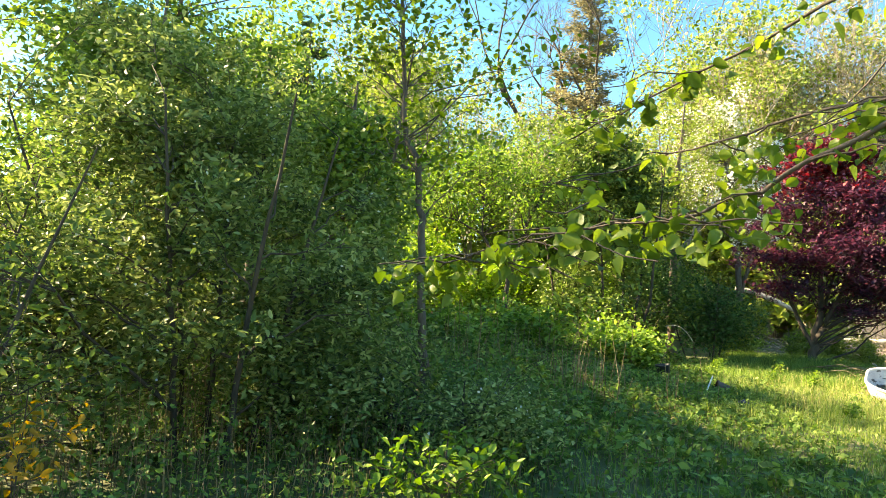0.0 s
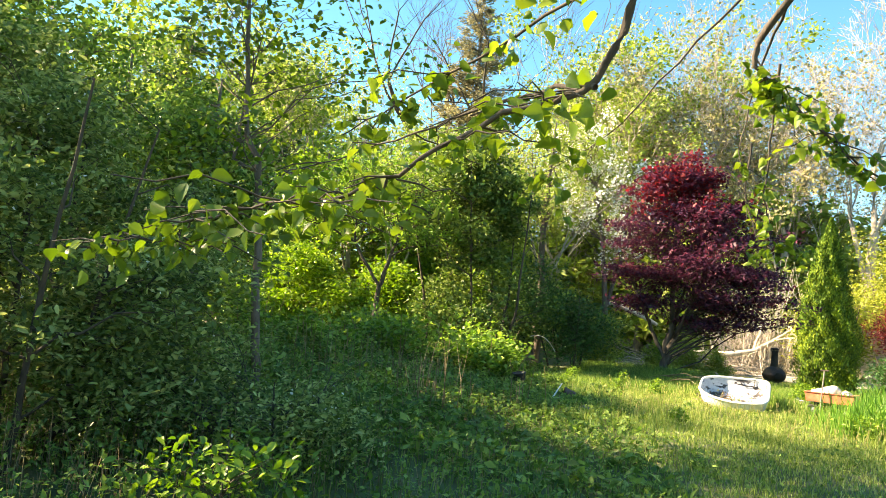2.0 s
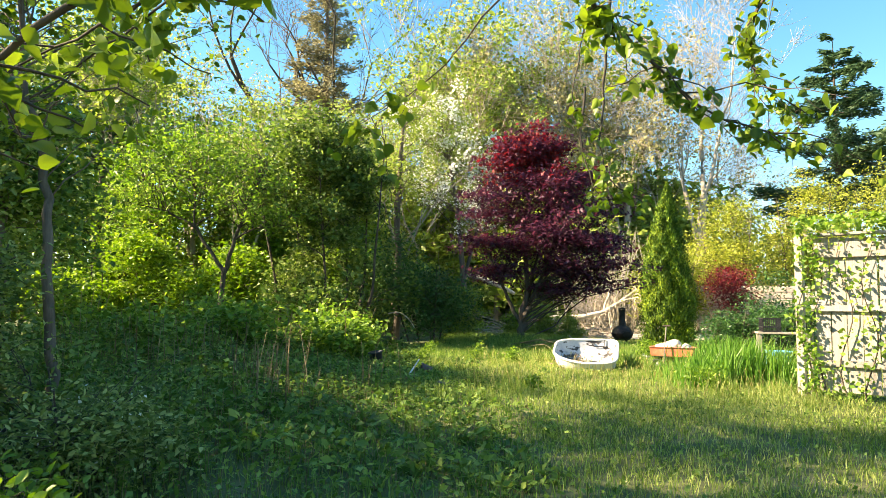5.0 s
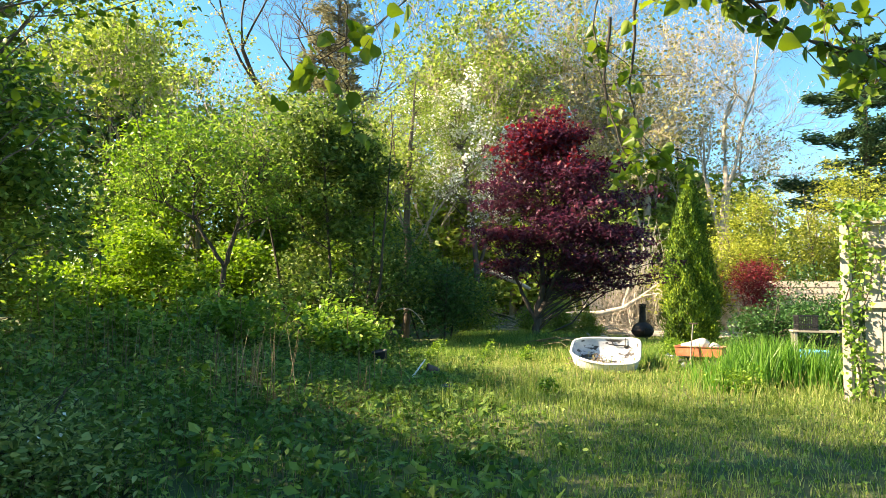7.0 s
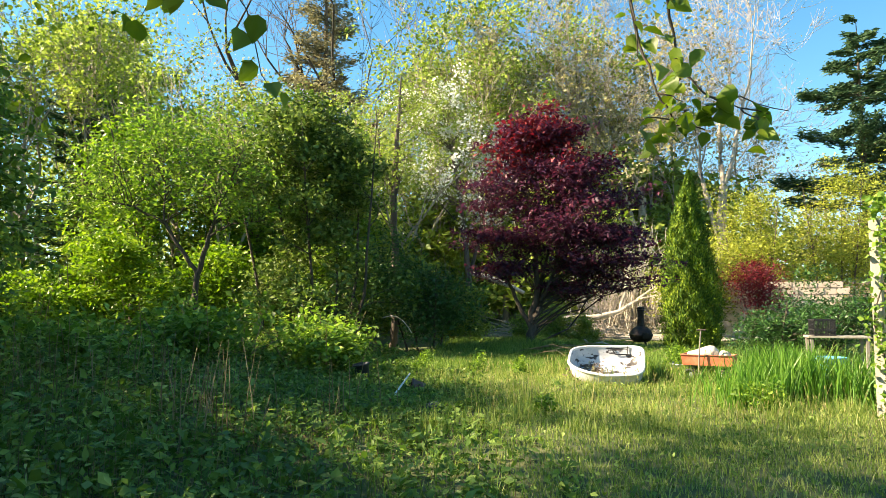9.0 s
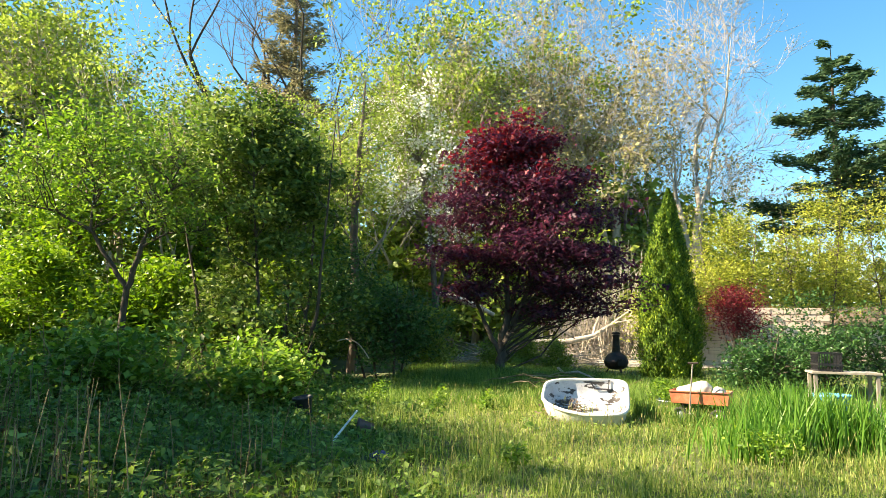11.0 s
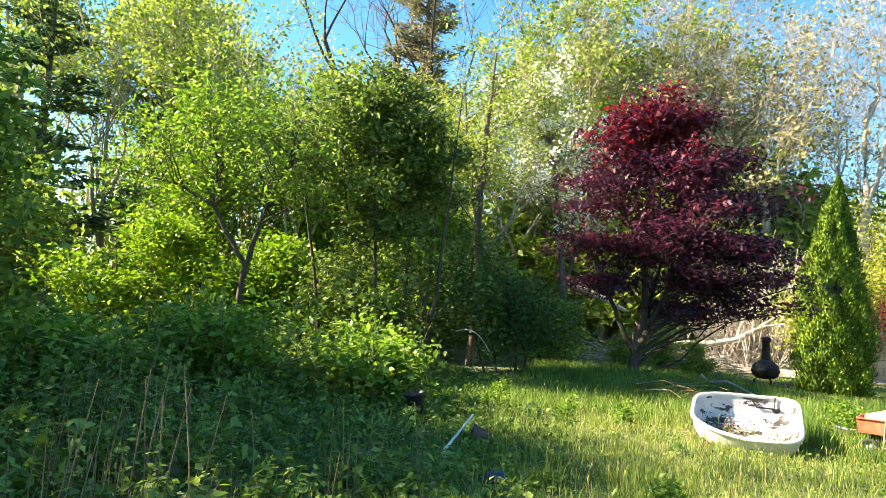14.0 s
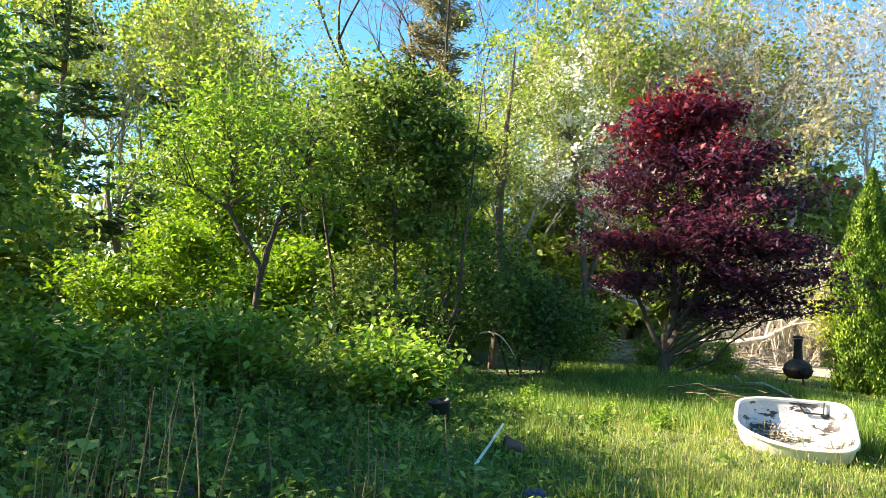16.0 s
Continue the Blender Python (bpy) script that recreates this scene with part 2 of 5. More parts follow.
# ---- geometry helpers ----
class Geo:
    """Collects tubes, leaves and blades into one mesh."""

    def __init__(self):
        self.v, self.f, self.count = [], [], 0

    def add(self, verts, faces):
        verts = np.asarray(verts, dtype=np.float64).reshape(-1, 3)
        self.v.append(verts)
        self.f.append(np.asarray(faces, dtype=np.int64) + self.count)
        self.count += len(verts)

    def tube(self, pts, radii, sides=6, cap=False):
        pts = np.asarray(pts, dtype=np.float64)
        k = len(pts)
        radii = np.asarray(radii, dtype=np.float64)
        d = np.gradient(pts, axis=0)
        d /= np.linalg.norm(d, axis=1)[:, None] + 1e-9
        ref = np.where(np.abs(d[:, 2:3]) > 0.9, np.array([[1.0, 0, 0]]), np.array([[0, 0, 1.0]]))
        a = np.cross(d, ref)
        a /= np.linalg.norm(a, axis=1)[:, None] + 1e-9
        b = np.cross(d, a)
        ang = np.arange(sides) * 2 * np.pi / sides
        ring = pts[:, None] + radii[:, None, None] * (np.cos(ang)[None, :, None] * a[:, None] + np.sin(ang)[None, :, None] * b[:, None])
        i, j = np.meshgrid(np.arange(k - 1), np.arange(sides), indexing="ij")
        n = (j + 1) % sides
        q = np.stack([i * sides + j, i * sides + n, (i + 1) * sides + n, (i + 1) * sides + j], -1).reshape(-1, 4)
        self.add(ring, q)
        if cap:
            for e in (0, k - 1):
                self.add(np.vstack([pts[e], ring[e]]), [[0, 1 + s, 1 + (s + 1) % sides] for s in range(sides)])

    def leaves(self, p, size, rng, aspect=0.5, up=0.5, droop=0.15, shape="leaf", axis=None, normal=None):
        """One folded leaf at every point."""
        p = np.asarray(p)
        n = len(p)
        if n == 0:
            return
        s = size * (0.65 + 0.7 * rng.random(n))[:, None]
        a = rng.normal(size=(n, 3)) if axis is None else axis + 0.45 * rng.normal(size=(n, 3))
        a[:, 2] = a[:, 2] * 0.6 - droop
        a /= np.linalg.norm(a, axis=1)[:, None]
        nn = rng.normal(size=(n, 3))
        nn[:, 2] += up * 2.5
        if normal is not None:
            nn = normal + 0.3 * rng.normal(size=(n, 3))
        side = np.cross(a, nn)
        side /= np.linalg.norm(side, axis=1)[:, None] + 1e-9
        nrm = np.cross(side, a)
        w = s * aspect * 0.5
        base, tip = p - a * s * 0.5, p + a * s * 0.5
        if shape == "heart":
            k = [(0.0, 0.0, 0.0), (0.12, 0.75, 0.1), (0.42, 1.0, 0.14), (0.75, 0.5, 0.05), (1.0, 0.0, -0.12), (0.75, -0.5, 0.05), (0.42, -1.0, 0.14), (0.12, -0.75, 0.1)]
            vs = np.stack([base + a * s * u + side * w * x + nrm * s * z for u, x, z in k], 1)
            tri = np.array([[0, 4, 3], [0, 3, 2], [0, 2, 1], [0, 5, 4], [0, 6, 5], [0, 7, 6]])
        elif shape == "star":
            k = [(0.0, 0.0, 0.0), (0.22, 1.0, 0.02), (0.42, 0.3, 0.05), (0.72, 0.8, 0.0), (0.66, 0.22, 0.05), (1.0, 0.0, -0.08), (0.66, -0.22, 0.05), (0.72, -0.8, 0.0), (0.42, -0.3, 0.05), (0.22, -1.0, 0.02)]
            vs = np.stack([base + a * s * u + side * w * x + nrm * s * z for u, x, z in k], 1)
            tri = np.array([[0, 2, 1], [0, 4, 2], [2, 4, 3], [0, 6, 4], [4, 6, 5], [0, 8, 6], [6, 8, 7], [0, 9, 8]])
        elif shape == "oval":
            k = [(0.0, 0.0, 0.0), (0.28, 0.85, 0.07), (0.66, 0.8, 0.05), (1.0, 0.0, -0.1), (0.66, -0.8, 0.05), (0.28, -0.85, 0.07)]
            vs = np.stack([base + a * s * u + side * w * x + nrm * s * z for u, x, z in k], 1)
            tri = np.array([[0, 3, 2], [0, 2, 1], [0, 4, 3], [0, 5, 4]])
        else:
            mid = p - a * s * 0.08 + nrm * s * 0.08
            vs = np.stack([base, mid + side * w, tip, mid - side * w], 1)
            tri = np.array([[0, 2, 1], [0, 3, 2]])
        m = vs.shape[1]
        self.add(vs, (np.arange(n)[:, None, None] * m + tri[None]).reshape(-1, 3))

    def blades(self, p, height, width, rng, lean=0.35):
        """One bent blade at every root."""
        p = np.asarray(p)
        n = len(p)
        h = (height * (0.55 + 0.75 * rng.random(n)))[:, None] if np.isscalar(height) else height[:, None]
        ang = rng.random(n) * 2 * np.pi
        out = np.stack([np.cos(ang), np.sin(ang), 0 * ang], 1) * (lean * rng.random(n))[:, None]
        ang2 = rng.random(n) * np.pi
        w = np.stack([np.cos(ang2), np.sin(ang2), 0 * ang2], 1) * width * 0.5
        up = np.array([0, 0, 1.0])
        mid, tip = p + (up * 0.55 + out * 0.35) * h, p + (up * 0.97 + out) * h
        vs = np.stack([p - w, p + w, mid + w * 0.8, mid - w * 0.8, tip], 1)
        tri = np.array([[0, 1, 2], [0, 2, 3], [3, 2, 4]])
        self.add(vs, (np.arange(n)[:, None, None] * 5 + tri[None]).reshape(-1, 3))

    def mesh(self, name, mat, smooth=False):
        me = bpy.data.meshes.new(name)
        v = np.vstack(self.v)
        loops = np.concatenate([f.ravel() for f in self.f])
        sizes = np.concatenate([np.full(len(f), f.shape[1], dtype=np.int64) for f in self.f])
        me.vertices.add(len(v))
        me.vertices.foreach_set("co", v.astype(np.float32).ravel())
        me.loops.add(len(loops))
        me.loops.foreach_set("vertex_index", loops.astype(np.int32))
        me.polygons.add(len(sizes))
        me.polygons.foreach_set("loop_start", (np.cumsum(sizes) - sizes).astype(np.int32))
        me.polygons.foreach_set("loop_total", sizes.astype(np.int32))
        if smooth:
            me.polygons.foreach_set("use_smooth", np.ones(len(sizes), dtype=bool))
        me.update(calc_edges=True)
        me.materials.append(mat)
        return me


def geo_part(name, geo, mat, parent, label="", smooth=False):
    ob = new(name, geo.mesh(name, mat, smooth))
    ob.parent = parent
    return tagged(ob, label)


def part(name, bm, mat, parent, label="", smooth=False):
    me = bpy.data.meshes.new(name)
    bmesh.ops.recalc_face_normals(bm, faces=bm.faces)
    bm.to_mesh(me)
    bm.free()
    me.materials.append(mat)
    if smooth:
        for p in me.polygons:
            p.use_smooth = True
    ob = new(name, me)
    ob.parent = parent
    return tagged(ob, label)


def thing(name, m, label, category, group=""):
    ob = new(name)
    ob.matrix_world = m
    return tagged(ob, label, category, group)


def box(bm, c, s, bevel=0.0, m=Matrix()):
    r = bmesh.ops.create_cube(bm, size=1.0, matrix=m @ Matrix.Translation(c) @ Matrix.Diagonal((*s, 1)))
    if bevel:
        edges = list({e for v in r["verts"] for e in v.link_edges})
        bmesh.ops.bevel(bm, geom=edges, offset=bevel, segments=2, affect="EDGES")


def lathe(bm, profile, sides=24):
    """A turned shape from (radius, height) pairs."""
    rings = []
    for r, z in profile:
        rings.append([bm.verts.new((r * math.cos(a * 2 * math.pi / sides), r * math.sin(a * 2 * math.pi / sides), z)) for a in range(sides)])
    for lo, hi in zip(rings, rings[1:]):
        for i in range(sides):
            j = (i + 1) % sides
            bm.faces.new((lo[i], lo[j], hi[j], hi[i]))


def tube_bm(pts, radius, sides=8):
    g = Geo()
    g.tube(pts, np.full(len(pts), radius) if np.isscalar(radius) else radius, sides, True)
    return g


def ground_z(x, y):
    """The lawn rises gently from the start of the walk to the boat."""
    x, y = np.asarray(x, dtype=np.float64), np.asarray(y, dtype=np.float64)
    z = np.interp(y, [-40, -3, 3, 12, 19, 27, 33, 60], [-0.5, -0.36, -0.2, -0.15, -0.16, -0.42, -0.25, 0.6])
    z = z + 0.035 * np.sin(0.9 * x + 0.4 * y) * np.cos(0.7 * y - 0.3 * x) + 0.25 * np.exp(-((x + 0.6) ** 2 + (y - 20) ** 2) / 9)
    return z


def gz(x, y):
    return float(ground_z(x, y))


def bend(a, b, k, rng, sag=0.0, wobble=0.06):
    """A crooked line from a to b."""
    a, b = np.asarray(a, float), np.asarray(b, float)
    t = np.linspace(0, 1, k)[:, None]
    ln = np.linalg.norm(b - a)
    off = rng.normal(size=(k, 3)) * wobble * ln
    off[0] = off[-1] = 0
    p = a + (b - a) * t + off * 0.5
    p[:, 2] += sag * ln * 4 * (t * (1 - t))[:, 0]
    return p


def crown_points(rng, blobs):
    """Clump centres spread over ellipsoids (x, y, z, rx, ry, rz, count), denser towards the outside."""
    out = []
    for cx, cy, cz, rx, ry, rz, n in blobs:
        d = rng.normal(size=(n, 3))
        d /= np.linalg.norm(d, axis=1)[:, None]
        r = 0.3 + 0.7 * rng.random(n) ** 0.6
        w = rng.normal(size=(5, 3)) * 2.6
        ph = rng.random(5) * 6.3
        r *= 0.9 + 0.17 * sum(np.sin(d @ w[i] + ph[i]) for i in range(5))
        out.append(np.stack([cx + rx * r * d[:, 0], cy + ry * r * d[:, 1], cz + rz * r * d[:, 2]], 1))
    return np.vstack(out)


def plant(name, label, category, x, y, blobs, leaf, stems, bark, seed, per=60, size=0.06, spread=0.35, aspect=0.5, twigs=3,
          up=0.5, droop=0.15, group="", trunk_parts=True, limb_r=0.02, flat=0.6, extra=None, twig_len=1.0, shape="leaf"):
    """A tree or shrub: stems (lists of (x, y, z, radius) above its foot), limbs that run out to clumps of twigs, and leaves round them."""
    rng = np.random.default_rng(seed)
    ob = thing(name, pose(x, y, gz(x, y) - 0.03), label, category, group)
    limbs, crown = Geo(), Geo()
    axes = []
    for st in stems:
        st = np.array(st, float)
        t = np.linspace(0, len(st) - 1, len(st) * 4)
        p = np.stack([np.interp(t, np.arange(len(st)), st[:, i]) for i in range(4)], 1)
        p[1:-1, :3] += rng.normal(size=(len(p) - 2, 3)) * p[1:-1, 3:] * 0.35
        trunk = Geo()
        trunk.tube(p[:, :3], p[:, 3], 9)
        geo_part("trunk" if st[0, 3] > 0.05 else "stem", trunk, bark, ob, smooth=True)
        axes.append(p)
    axis = np.vstack(axes)
    cl = crown_points(rng, blobs)
    for c in cl:
        d = np.linalg.norm(axis[:, :2] - c[:2], axis=1)
        cost = d + np.abs(axis[:, 2] - (c[2] - 0.55 * d)) * 0.8 + rng.random(len(axis)) * 0.4
        s = axis[np.argmin(cost)]
        ln = np.linalg.norm(c - s[:3])
        r0 = min(s[3] * 0.6, limb_r * (0.5 + 0.25 * ln))
        p = bend(s[:3], c, 6, rng, 0.06, 0.07)
        limbs.tube(p, np.linspace(r0, max(0.25 * r0, 0.0025), 6), 5)
        for _ in range(twigs):
            e = c + rng.normal(size=3) * spread * np.array([1, 1, 0.8]) * twig_len
            b0 = p[rng.integers(3, 6)]
            q = bend(b0, e, 4, rng, 0.05, 0.09)
            limbs.tube(q, np.linspace(max(0.3 * r0, 0.003), 0.0015, 4), 3)
    if per:
        big = rng.uniform(0.55, 1.35, len(cl))
        idx = np.repeat(np.arange(len(cl)), np.maximum(3, (per * big ** 2 * rng.uniform(0.5, 1.3, len(cl)))).astype(int))
        pts = cl[idx] + np.clip(rng.normal(size=(len(idx), 3)), -1.7, 1.7) * spread * np.array([1, 1, flat]) * big[idx, None]
        pts[:, 2] = np.maximum(pts[:, 2], 0.03)
        crown.leaves(pts, size, rng, aspect, up, droop, shape)
    tagged(geo_part("branchwork", limbs, bark, ob, smooth=True), kind="stuff")
    if per:
        tagged(geo_part("crown", crown, leaf, ob), kind="stuff")
    if extra:
        mat, n, sz, nm, zmin = extra
        g = Geo()
        c2 = cl[cl[:, 2] > zmin]
        idx = rng.integers(0, len(c2), n)
        g.leaves(c2[idx] + rng.normal(size=(n, 3)) * spread * 0.5, sz, rng, 0.8, 0.3, 0.0)
        tagged(geo_part(nm, g, mat, ob), kind="stuff")
    return ob


def stuff(name, geo, mat, label, category):
    return tagged(new(name, geo.mesh(name, mat)), label, category, kind="stuff")


# ---- ground ----
def build_ground():
    ax = np.concatenate([-np.geomspace(1500, 22, 16), np.linspace(-20, 20, 81), np.geomspace(22, 1500, 16)])
    ay = np.concatenate([-np.geomspace(1500, 22, 16), np.linspace(-20, 45, 131), np.geomspace(47, 1500, 16)])
    gx, gy = np.meshgrid(ax, ay, indexing="ij")
    z = ground_z(gx, np.clip(gy, -40, 60))
    g = Geo()
    nx, ny = gx.shape
    i, j = np.meshgrid(np.arange(nx - 1), np.arange(ny - 1), indexing="ij")
    q = np.stack([i * ny + j, (i + 1) * ny + j, (i + 1) * ny + j + 1, i * ny + j + 1], -1).reshape(-1, 4)
    g.add(np.stack([gx, gy, z], -1), q)
    tagged(new("ground", g.mesh("ground", M_SOIL, True)), "mossy brown garden soil under lawn and weeds", "ground", kind="structure")


def scatter(rng, n, x0, x1, y0, y1, keep=None):
    x, y = rng.uniform(x0, x1, n), rng.uniform(y0, y1, n)
    if keep is not None:
        k = keep(x, y) > rng.random(n)
        x, y = x[k], y[k]
    return np.stack([x, y, ground_z(x, y) - 0.01], 1)


def lawn_edge(y):
    """The left edge of the mown lawn, where the weeds begin."""
    return np.interp(y, [-4, 3, 5, 8, 12, 15, 18, 22], [0.9, 0.7, 0.4, -0.3, -1.0, -1.5, -0.9, 0.2])


def build_grass():
    rng = np.random.default_rng(11)
    g = Geo()
    on = lambda x, y: 1 / (1 + np.exp(-(x - lawn_edge(y)) / 0.25)) * (0.75 + 0.25 * np.sin(1.7 * x + 0.6) * np.cos(1.3 * y))
    g.blades(scatter(rng, 120000, -3, 7.5, 3, 15, on), 0.085, 0.009, rng, 0.8)
    g.blades(scatter(rng, 26000, -2.5, 9, 15, 30, on), 0.11, 0.016, rng, 0.8)
    g.blades(scatter(rng, 9000, -1, 9, -3, 2, on), 0.09, 0.01, rng, 0.8)
    g.blades(scatter(rng, 12000, 7, 18, 3, 30), 0.16, 0.02, rng, 0.7)
    g.blades(scatter(rng, 9000, -2.5, 4.5, 7, 15, on), 0.15, 0.006, rng, 0.5)
    for cx, cy in zip(rng.uniform(-1.6, 4.6, 130), rng.uniform(7.2, 14.5, 130)):
        k = rng.integers(25, 70)
        px, py = cx + rng.normal(size=k) * 0.09, cy + rng.normal(size=k) * 0.09
        g.blades(np.stack([px, py, ground_z(px, py) - 0.01], 1), rng.uniform(0.12, 0.3), 0.008, rng, 0.6)
    stuff("lawn_grass", g, M_GRASS, "uneven sunlit lawn of short yellow-green grass", "grass")
    s = Geo()
    roots = scatter(rng, 1100, -2.2, 4.5, 8.0, 14.5, on)
    for p in roots:
        h = rng.uniform(0.12, 0.3)
        d = rng.normal(size=2) * 0.05
        s.tube([p, p + [d[0] * 0.5, d[1] * 0.5, h * 0.6], p + [d[0], d[1], h]], [0.0022, 0.002, 0.0016], 3)
        s.tube([p + [d[0], d[1], h * 0.98], p + [d[0] * 1.1, d[1] * 1.1, h + 0.02], p + [d[0] * 1.2, d[1] * 1.2, h + 0.045]], [0.003, 0.0055, 0.001], 4)
    stuff("grass_stalks", s, M_SEED, "thin pale flowering grass stalks on the lawn", "grass")
    w = Geo()
    wz = scatter(rng, 15000, -2, 6, 3, 20, on)
    wz[:, 2] += rng.uniform(0.02, 0.1, len(wz))
    w.leaves(wz, 0.045, rng, 0.75, 1.0, 0.0)
    stuff("lawn_clover", w, M_WEED, "low clover and plantain leaves in the lawn", "ground cover")


def build_weeds():
    """The untended meadow left of the lawn: leafy plants knee high, coarse grass and dead stalks."""
    rng = np.random.default_rng(21)
    off = lambda x, y: 1 / (1 + np.exp((x - lawn_edge(y)) / 0.22))
    g = Geo()
    hh = lambda p: np.interp(p[:, 0] - lawn_edge(p[:, 1]), [-6, -3.5, -1.5, 0.4], [0.7, 0.42, 0.17, 0.08])
    roots = scatter(rng, 9000, -9, 1.3, 0.5, 17.5, off)
    roots = np.vstack([roots, scatter(rng, 700, -7, -1.4, -2.2, 0.6)])
    tops = hh(roots) * (0.5 + 0.9 * rng.random(len(roots)))
    st = Geo()
    for p, h in zip(roots, tops):
        lean = rng.normal(size=2) * 0.12 * h
        tip = p + [lean[0], lean[1], h]
        st.tube([p, (p + tip) / 2 + rng.normal(size=3) * 0.01, tip], [0.004, 0.003, 0.0015], 3)
        k = int(8 + 16 * h)
        t = rng.random(k) ** 0.7
        pts = p + (tip - p) * t[:, None] + rng.normal(size=(k, 3)) * [0.055, 0.055, 0.03] * (1.2 - 0.5 * t)[:, None]
        g.leaves(pts, (0.055 + 0.07 * rng.random() ** 2) * (0.55 if p[1] < 3 else 1.0), rng, 0.55, 0.9, 0.05)
    stuff("meadow_weeds", g, M_WEED, "knee-high leafy green weeds in the shade", "weeds")
    stuff("weed_stems", st, M_DRY, "thin brown stems of the leafy weeds", "weeds")
    b = Geo()
    b.blades(scatter(rng, 20000, -9, 1.2, 1.5, 16, off), 0.2, 0.008, rng, 0.6)
    b.blades(scatter(rng, 30000, -2.6, 3.5, 13.5, 21, lambda x, y: 0.5 + 0.5 * np.exp(-((y - 16.5) / 3) ** 2)), 0.24, 0.01, rng, 0.6)
    b.blades(scatter(rng, 9000, 2.2, 4.5, 12.5, 18), 0.32, 0.012, rng, 0.5)
    b.blades(scatter(rng, 900, 2.5, 3.9, 12.0, 12.75), 0.24, 0.009, rng, 0.5)
    stuff("meadow_grass", b, M_WEED, "long rank grass among weeds and under the trees", "grass")
    d = Geo()
    for cx, cy, n, h in ((-2.6, 6.2, 26, 0.95), (-3.3, 7.6, 18, 0.9), (-1.9, 7.9, 12, 0.7), (-4.6, 6.4, 14, 1.2), (-4.4, 8.6, 20, 1.0), (-5.6, 7.0, 12, 1.3)):
        for _ in range(n):
            x, y = cx + rng.normal() * 0.35, cy + rng.normal() * 0.35
            z, k = gz(x, y), h * rng.uniform(0.5, 1.1)
            a = rng.normal(size=2) * 0.09 * k
            d.tube([(x, y, z), (x + a[0] * 0.4, y + a[1] * 0.4, z + k * 0.5), (x + a[0], y + a[1], z + k)], [0.006, 0.005, 0.003], 4)
    stuff("dead_stalks", d, M_DRY, "upright dead pale stalks among the weeds", "stalks")
    lt = Geo()
    pts = scatter(rng, 3500, -5.2, -1.4, 5.0, 8.6, off)
    pts[:, 2] += 0.02
    lt.leaves(pts, 0.06, rng, 0.6, 2.0, 0.0)
    stuff("leaf_litter", lt, M_DRY, "brown dead leaves on bare ground", "leaf litter")


build_ground()
build_grass()
build_weeds()

# ---- shrubs and trees of the garden ----
# extra redder leaves above 4.9 m carry the sunlit look of the crown's top
plant("purple_maple", "dark purple-red Japanese maple in flat tiers, redder at its sunlit top", "tree", -0.15, 19.6,
      [(0.15, 0, 5.75, 1.4, 1.3, 0.85, 62), (0.7, 0, 4.75, 1.8, 1.6, 0.75, 64), (1.1, 0, 3.9, 2.2, 2.0, 0.7, 72), (-0.9, 0.1, 4.3, 0.8, 0.9, 0.6, 18), (1.3, -0.2, 3.05, 2.3, 1.9, 0.6, 62), (-0.8, 0, 3.0, 1.4, 1.2, 0.5, 30),
       (1.7, -0.3, 2.2, 1.7, 1.5, 0.5, 50), (-0.7, 0, 2.1, 1.1, 1.0, 0.4, 18), (1.5, -0.4, 1.55, 1.4, 1.2, 0.3, 18)],
      M_MAPLE, [[(0, 0, 0, 0.13), (0.05, 0, 0.7, 0.11), (0.2, 0, 1.6, 0.08), (0.1, 0.1, 3.2, 0.05), (0.3, 0, 5.6, 0.015)],
                [(0.05, 0, 0.6, 0.08), (0.5, -0.2, 1.7, 0.06), (1.2, -0.2, 3.4, 0.03), (1.8, 0, 4.6, 0.01)],
                [(0.0, 0, 0.5, 0.07), (-0.5, 0.1, 1.5, 0.05), (-1.1, 0, 2.9, 0.025), (-1.5, 0, 3.9, 0.01)],
                [(0.02, 0, 0.6, 0.07), (0.3, 0.5, 1.8, 0.05), (0.7, 0.9, 3.6, 0.03), (0.8, 1.0, 5.0, 0.01)]],
      M_MAPLE_BARK, 31, 78, 0.14, 0.33, 0.62, 3, 1.1, 0.3, flat=0.24, shape="star", extra=(M_SUNRED, 3300, 0.13, "new_growth", 4.9))

ARB = thing("arborvitae", pose(4.98, 24.6, gz(5, 24.6)), "tall narrow arborvitae, bright yellow-green on its sunny side", "tree")


def build_arborvitae():
    rng = np.random.default_rng(41)
    t, g = Geo(), Geo()
    t.tube([(0, 0, 0), (0, 0, 2.5), (0.02, 0, 5.4)], [0.12, 0.08, 0.015], 8)
    n = 46000
    z = 6.1 * rng.random(n) ** 1.2
    a = rng.random(n) * 2 * np.pi
    prof = np.interp(z, [0, 0.5, 1.6, 2.8, 4.0, 5.1, 6.1], [0.85, 0.95, 0.96, 0.84, 0.6, 0.33, 0.03])
    lump = 0.88 + 0.2 * np.sin(3 * a + 2.3 * z) * np.cos(1.9 * z + 5 * a) + 0.14 * np.sin(7 * a - 3.1 * z) * np.sin(4.3 * z + 1) + 0.06 * rng.normal(size=n)
    r = prof * lump * (0.7 + 0.3 * rng.random(n) ** 0.5)
    p = np.stack([r * np.cos(a) + 0.05 * np.sin(1.3 * z), r * np.sin(a), z], 1)
    ax = np.stack([np.cos(a) * 0.6, np.sin(a) * 0.6, np.full(n, 1.3)], 1)
    g.leaves(p, 0.095, rng, 0.45, 0.0, -0.3, axis=ax, normal=np.stack([np.cos(a), np.sin(a), np.full(n, 0.2)], 1))
    geo_part("trunk", t, M_BARK, ARB, smooth=True)
    geo_part("foliage", g, M_ARB, ARB)


build_arborvitae()

